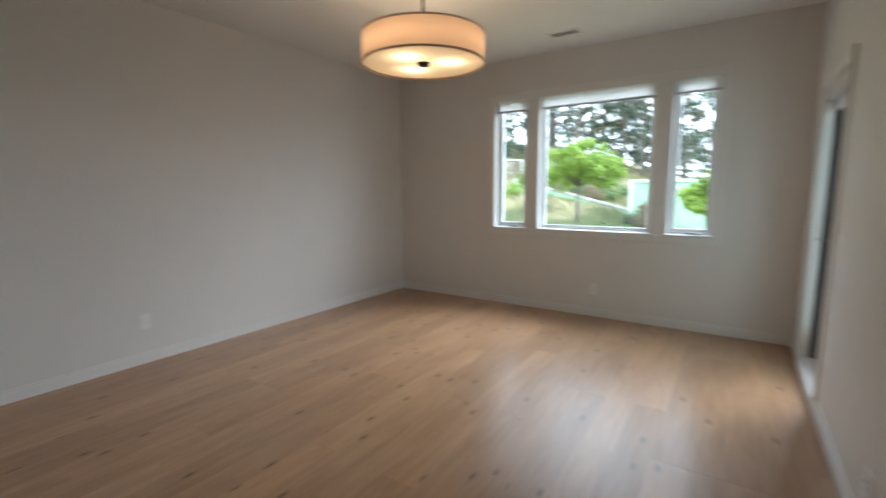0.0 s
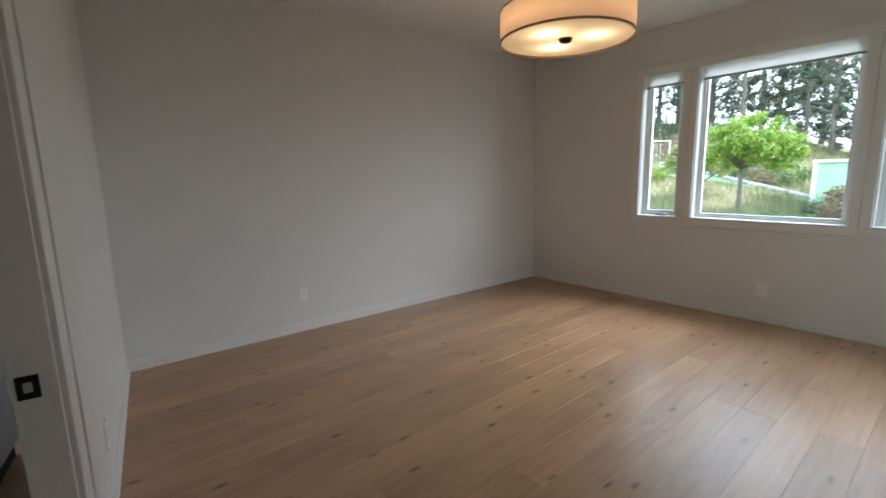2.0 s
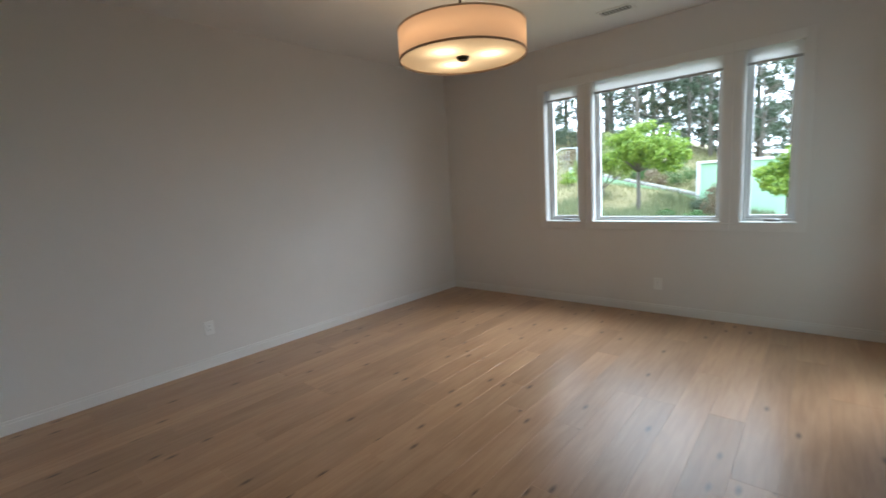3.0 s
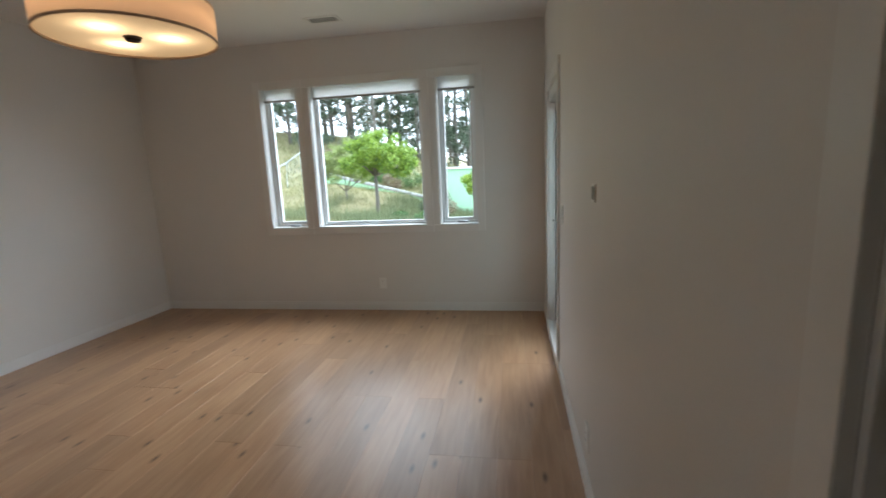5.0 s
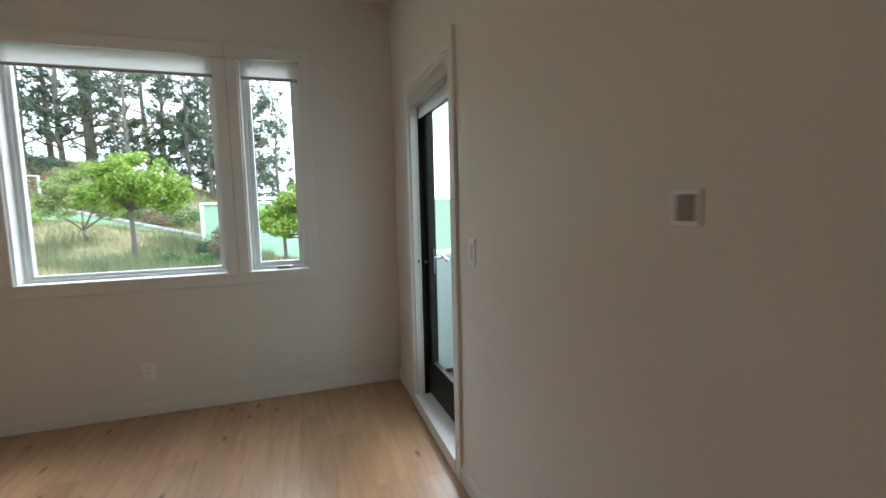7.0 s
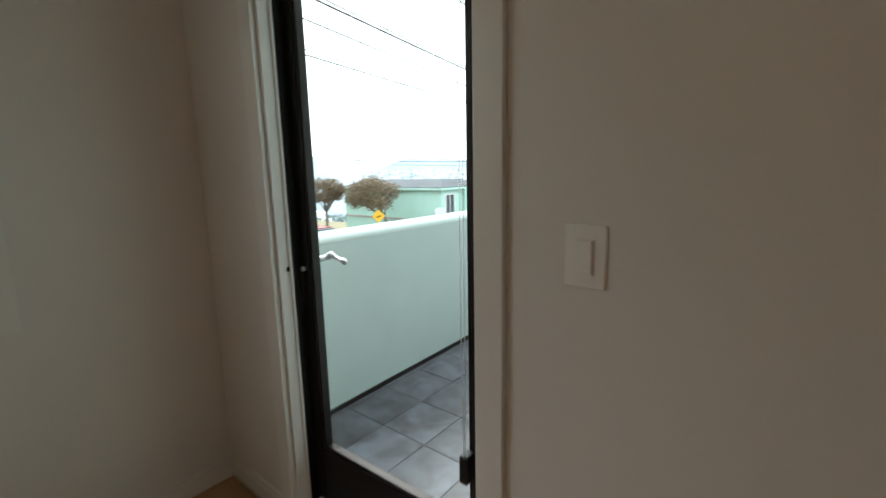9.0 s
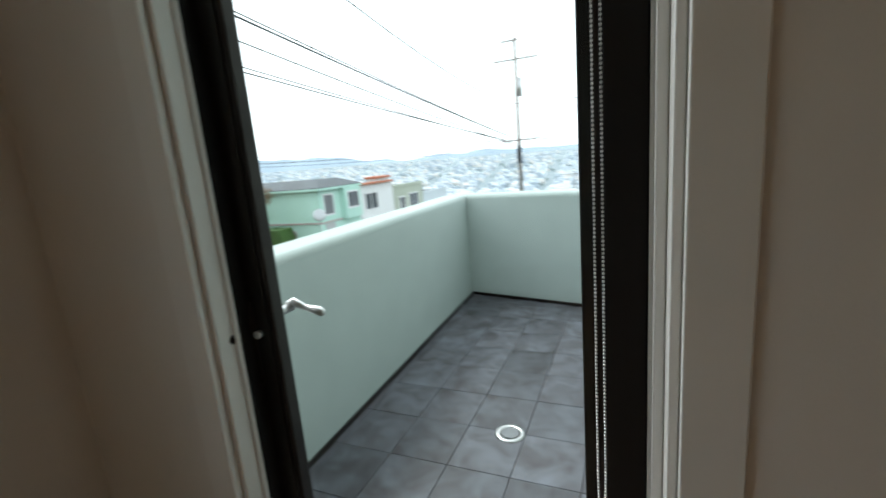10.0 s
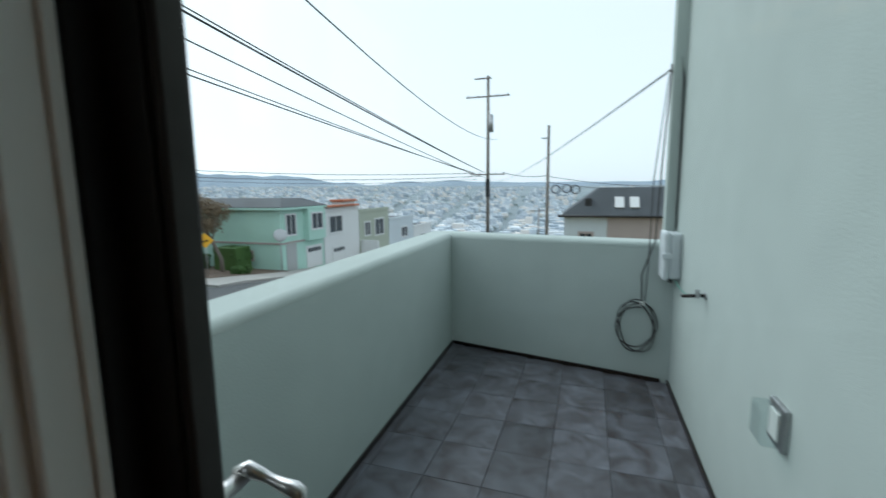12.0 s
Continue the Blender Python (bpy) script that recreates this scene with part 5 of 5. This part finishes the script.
def car(at, paint, label):
    c = empty("parked_car", label, "car", "parked cars", "", at @ Matrix.Scale(1.2, 4))
    def loft(prof, w0):
        bm = bmesh.new()
        L = []
        for s in (-1, 1):
            L.append([bm.verts.new((x, s * (w0 - ins), z)) for x, z, ins in prof])
        n = len(prof)
        for i in range(n):
            j = (i + 1) % n
            bm.faces.new((L[0][i], L[0][j], L[1][j], L[1][i]))
        bm.faces.new(L[0][::-1]); bm.faces.new(L[1])
        bmesh.ops.recalc_face_normals(bm, faces=bm.faces)
        bmesh.ops.bevel(bm, geom=bm.edges[:], offset=0.05, segments=2, affect="EDGES", profile=0.5)
        return bm
    part("body", loft([(-2.15, 0.35, 0), (-2.1, 0.82, 0.05), (-1.2, 0.95, 0.03), (1.75, 0.98, 0.03), (2.1, 0.85, 0.06), (2.15, 0.35, 0)], 0.88), paint, c)
    cb = part("cabin", loft([(-1.1, 0.93, 0.1), (-0.45, 1.42, 0.22), (1.0, 1.45, 0.22), (1.75, 0.95, 0.12)], 0.86), M_WINDARK, c, "dark glass cabin")
    part("roof_panel", bx((-0.4, -0.6, 1.43), (1.0, 0.6, 1.475), 0.02), paint, c)
    for x in (-1.35, 1.3):
        for s in (-1, 1):
            wv = part("wheel", cyl((x, s * 0.72, 0.32), (x, s * 0.9, 0.32), 0.32, seg=22), M_RUBBER, c)
            part("rim", cyl((x, s * 0.895, 0.32), (x, s * 0.91, 0.32), 0.2, seg=18), M_STEEL, wv)
    for s in (-1, 1):
        part("headlight", bx((-2.16, s * 0.62 - 0.14, 0.62), (-2.05, s * 0.62 + 0.14, 0.76), 0.02), M_UTIL, c)
        part("tail_light", bx((2.03, s * 0.7 - 0.1, 0.65), (2.14, s * 0.7 + 0.1, 0.8), 0.02), M_CARRED, c)


car(Matrix.Translation((19.4, 26.6, gz(19.2, 0) + 0.06)) @ pose(0, 0, 0, 0, 0, 88), M_CARRED, "dark red car parked at the kerb")
car(Matrix.Translation((19.0, 32.6, gz(19.0, 0) + 0.06)) @ pose(0, 0, 0, 0, 0, 90), M_CARWHITE, "white car parked at the kerb")

# house with the dark roof downhill
rh = empty("gable_house", "pale house with steep dark grey roof and skylights", "house")
part("wall", prism([(30, 0.5), (30, -9), (42, -9), (42, 0.5)], -14, -0.45), M_BLUE_EXT, rh)
part("siding", bx((29.94, -9, -9), (29.999, -2.2, -0.5)), M_TAUPE_EXT, rh)
bm = bmesh.new()
lo = [bm.verts.new(p) for p in ((29.6, 0.8, -0.45), (29.6, -9.3, -0.45), (42.3, -9.3, -0.45), (42.3, 0.8, -0.45))]
hi = [bm.verts.new(p) for p in ((31.3, -1.7, 1.4), (31.3, -7.2, 1.4), (40.6, -7.2, 1.4), (40.6, -1.7, 1.4))]
bm.faces.new(lo[::-1]); bm.faces.new(hi)
for i in range(4):
    bm.faces.new((lo[i], lo[(i + 1) % 4], hi[(i + 1) % 4], hi[i]))
bmesh.ops.recalc_face_normals(bm, faces=bm.faces)
part("roof", bm, M_ROOF, rh)
part("gutter", cyl((29.55, 0.9, -0.42), (29.55, -9.3, -0.42), 0.08, seg=8), M_CABLE, rh)
for y in (-2.9, -3.8):
    k_ = part("skylight", bx((-0.45, -0.28, 0), (0.45, 0.28, 0.08), 0.01), M_WHITE_EXT, rh)
    k_.matrix_basis = Matrix.Translation((30.35, y, 0.42)) @ pose(0, 0, 0, 0, -47, 0)
part("chimney", bx((30.2, -1.2, -0.4), (30.7, -0.8, 0.7)), M_CABLE, rh)
ext_window(rh, Matrix.Translation((29.98, -0.9, -1.75)) @ pose(0, 0, 0, 0, 0, -90), 1.0, 0.6, M_TAUPE_EXT)

# poles and wires
def pole(x, y, z1, label, arms, r=0.16):
    p = empty("utility_pole", label, "utility pole", "utility poles")
    part("shaft", cyl((x, y, gz(x, 0) - 1.5), (x, y, z1), r, r * 0.7, 12), M_WOODPOLE, p)
    for z, w in arms:
        part("crossarm", bx((x - 0.22, y - w, z - 0.06), (x - 0.1, y + w, z + 0.06)), M_WOODPOLE, p)
        for k in (-0.9, -0.45, 0.45, 0.9):
            part("insulator", cyl((x - 0.16, y + w * k, z + 0.06), (x - 0.16, y + w * k, z + 0.24), 0.05, 0.03, 8), M_STEEL, p)
    return p


P1 = (42.0, 8.35)
p1 = pole(*P1, 11.9, "tall weathered wooden utility pole with crossarms", [(10.0, 2.1), (2.75, 1.7)], 0.2)
part("transformer", cyl((41.75, 8.0, 6.7), (41.75, 8.0, 8.3), 0.22, seg=14), M_STEEL, p1)
part("bracket", boxes(((41.7, 8.0, 11.6), (41.9, 9.6, 11.7))), M_WOODPOLE, p1)
part("riser_box", bx((41.6, 8.1, 0.6), (41.85, 8.5, 2.3), 0.02), M_CABLE, p1)
p2 = pole(48.0, 3.19, 7.9, "plain wooden utility pole", [], 0.2)
part("bracket", bx((47.7, 3.1, 6.5), (47.9, 3.9, 6.62)), M_STEEL, p2)
p3 = pole(78.0, 7.2, -2.2, "distant wooden utility pole with one crossarm", [(-2.6, 1.6)], 0.16)


def wire(a, b, drop, r=0.012):
    w_ = empty("overhead_wire", "thin black overhead wire along the street", "wire", "overhead wires")
    part("wire", tube(sag(a, b, drop, 18), r, 5), M_CABLE, w_)


for (yy, zz), (ya, za) in zip(((10.5, 5.95), (8.8, 5.8), (8.5, 5.75), (10.9, 5.25), (13.2, 5.9)), ((9.9, 2.85), (8.8, 3.0), (8.6, 2.9), (8.4, 2.4), (9.6, 2.9))):
    # carried on past the house, uphill along the street
    d = Vector((41.8 - 10, ya - yy, za - zz))
    end = Vector((10, yy, zz)) - d * 0.75
    wire((41.8, ya, za), end + Vector((0, 0, 0.6)), 0.35, {10.5: 0.026, 8.8: 0.034, 13.2: 0.032}.get(yy, 0.022))
wire((41.8, 7.4, 6.0), (-12, 3.6, 8.7), 2.2, 0.02)
wire((41.8, 9.9, 2.9), (30, 34.4, 3.4), 0.3, 0.03)
wire((41.8, 9.0, 2.6), (30, 34.6, 2.8), 0.35, 0.03)
wire((41.8, 9.4, 2.3), (30, 34.6, 2.5), 0.4, 0.02)
wire((41.8, 6.8, 2.9), (47.8, 3.3, 2.7), 0.25, 0.03)
wire((47.9, 3.1, 2.6), (60, -12, 1.5), 0.4, 0.03)
wire((47.9, 3.1, 2.0), (60, -12, 1.0), 0.4, 0.025)
wire((42, 8.2, 2.6), (3.42, -1.53, 2.28), 0.6, 0.007)
for k, (y, z) in enumerate(((2.3, 1.25), (1.2, 1.3), (0.3, 1.2))):
    lp = empty("cable_loop", "coil of black cable hung on the overhead wire", "cable", "cable loops")
    part("loop", tube([Vector((47.5, y + 0.42 * math.cos(a * 0.3927), z + 0.42 * math.sin(a * 0.3927))) for a in range(17)], 0.06, 6), M_CABLE, lp)

# ---- the far city: many houses, haze put into their pale colours ----
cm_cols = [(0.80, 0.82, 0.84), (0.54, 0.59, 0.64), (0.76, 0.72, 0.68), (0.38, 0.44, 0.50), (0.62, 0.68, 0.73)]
rc = random.Random(5)
sets = [([], []) for _ in cm_cols]


def city_box(vs, fs, x, y, z, w, d, h, a):
    k = len(vs)
    ca, sa = math.cos(a), math.sin(a)
    for zz in (-3, h):
        for ux, uy in ((-w, -d), (w, -d), (w, d), (-w, d)):
            vs.append((x + ux * ca - uy * sa, y + ux * sa + uy * ca, z + zz))
    for q in ((4, 5, 6, 7), (0, 1, 5, 4), (1, 2, 6, 5), (2, 3, 7, 6), (3, 0, 4, 7)):
        fs.append(tuple(k + i for i in q))


for _ in range(15000):
    x = 190 + 2300 * rc.random() ** 1.7
    y = rc.uniform(-0.75, 1.15) * (x + 60)
    # streets stay free
    if int(y / (9 + x * 0.02)) % 5 == 0:
        continue
    k = min(4, int(rc.random() * 5))
    city_box(*sets[k], x, y, gz(x, y), rc.uniform(3, 6), rc.uniform(4, 8), rc.uniform(4, 10) + (8 if rc.random() < 0.03 else 0), 0.12)
city_box(*sets[4], 330, 450, gz(330, 450), 26, 36, 76, 0.1)
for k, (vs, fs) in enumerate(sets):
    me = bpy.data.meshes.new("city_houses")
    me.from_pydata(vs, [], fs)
    me.materials.append(mat("haze_tinted_house_walls_%s" % "abcde"[k], cm_cols[k], 0.9, scale=0.05, var=0.12, bump=0.0))
    tagged(new("city_houses", me), "thousands of houses across the valley, paled for haze", "city", "", "stuff")
bl = []
for _ in range(1500):
    x = 90 + 1500 * rc.random() ** 1.6
    y = rc.uniform(-0.7, 1.1) * (x + 40)
    bl.append((x, y, gz(x, y) + 2 + x * 0.003, rc.uniform(2.0, 4.0) + x * 0.002))
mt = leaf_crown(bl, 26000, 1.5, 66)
# leaf greens are greyed and lifted to carry the haze
mt.materials.append(leaf_mat("haze_tinted_tree_leaves", (0.12, 0.17, 0.15), (0.24, 0.30, 0.28), 0.2))
tagged(new("city_trees", mt), "distant trees between the houses, greyed for haze", "trees", "", "stuff")
# hills on the horizon; the haze over them is their blue-grey base colour
hv, hf = [], []
for i in range(121):
    y = -3600 + 9000 * i / 120
    h = 45 + 45 * noise.noise((y * 0.0011, 2.2, 0)) + 22 * noise.noise((y * 0.004, 7.1, 0)) + 130 * max(0, 1 - ((y - 4100) / 2100) ** 2)
    hv += [(3300, y, -70), (3700, y, max(8, h)), (4400, y, -70)]
for i in range(120):
    k = i * 3
    hf += [(k, k + 1, k + 4, k + 3), (k + 1, k + 2, k + 5, k + 4)]
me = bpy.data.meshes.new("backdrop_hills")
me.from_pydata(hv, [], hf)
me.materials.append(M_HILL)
structure(new("backdrop_hills", me), "hills on the horizon, tinted blue for haze", "hills")

# ---- floor planks and balcony tiles ----
PW = 0.187
plank_cache = {}


def plank_mesh(w, L):
    key = (round(w, 3), round(L, 3))
    if key not in plank_cache:
        bm = bmesh.new()
        add_box(bm, (0.0002, 0.0002, -0.016), (w - 0.0002, L - 0.0002, 0))
        es = [e for e in bm.edges if all(v.co.z > -0.001 for v in e.verts)]
        bmesh.ops.bevel(bm, geom=es, offset=0.0007, segments=1, affect="EDGES")
        me = bpy.data.meshes.new("plank")
        bm.to_mesh(me)
        bm.free()
        me.materials.append(M_OAK)
        plank_cache[key] = me
    return plank_cache[key]


rp = random.Random(3)
x = XL - PW
while x < -0.001:
    w = min(PW, -x)
    y = -7.05 - rp.choice((0.0, 0.3, 0.6, 0.9, 1.2, 1.5))
    while y < 0:
        L = rp.choice((1.2, 1.5, 1.8, 1.8, 2.1))
        e = min(y + L, 0.0)
        if e > -7.0 and e - y > 0.05:
            s = max(y, -7.05)
            o = new("plank", plank_mesh(w, round(e - s, 2) if e < 0 else e - s))
            o.location = (x, s, 0)
            o.parent = floor
        y = e if e < 0 else 1
    x += PW

tile_me = None
bm = bmesh.new()
TX, TY = 0.3330, 0.3130
add_box(bm, (0.0014, 0.0014, -0.012), (TX - 0.0014, TY - 0.0014, 0))
bmesh.ops.bevel(bm, geom=[e for e in bm.edges if all(v.co.z > -0.001 for v in e.verts)], offset=0.0012, segments=1, affect="EDGES")
tile_me = bpy.data.meshes.new("tile")
bm.to_mesh(tile_me)
bm.free()
tile_me.materials.append(M_SLATE)
rt = random.Random(4)
for i in range(-3, 9):
    for j in range(-5, 2):
        x0, y0 = 1.09 + i * TX, -0.21 + j * TY
        if x0 + TX < WT + 0.02 or y0 + TY < -1.6 or y0 > 0.2:
            continue
        right = 3.33 + (min(max(y0 + TY / 2, -1.6), 0.23) + 1.615) * 0.211
        a, b = max(x0, WT + 0.031), min(x0 + TX, right)
        c, d = max(y0, -1.613), min(y0 + TY, 0.12 + 0.032 * x0)
        if b - a < 0.02 or d - c < 0.02:
            continue
        o = new("tile", tile_me)
        o.parent = bfloor
        o.location = (a, c, BZ + rt.uniform(-0.0008, 0.0008))
        o.scale = ((b - a) / TX, (d - c) / TY, 1)
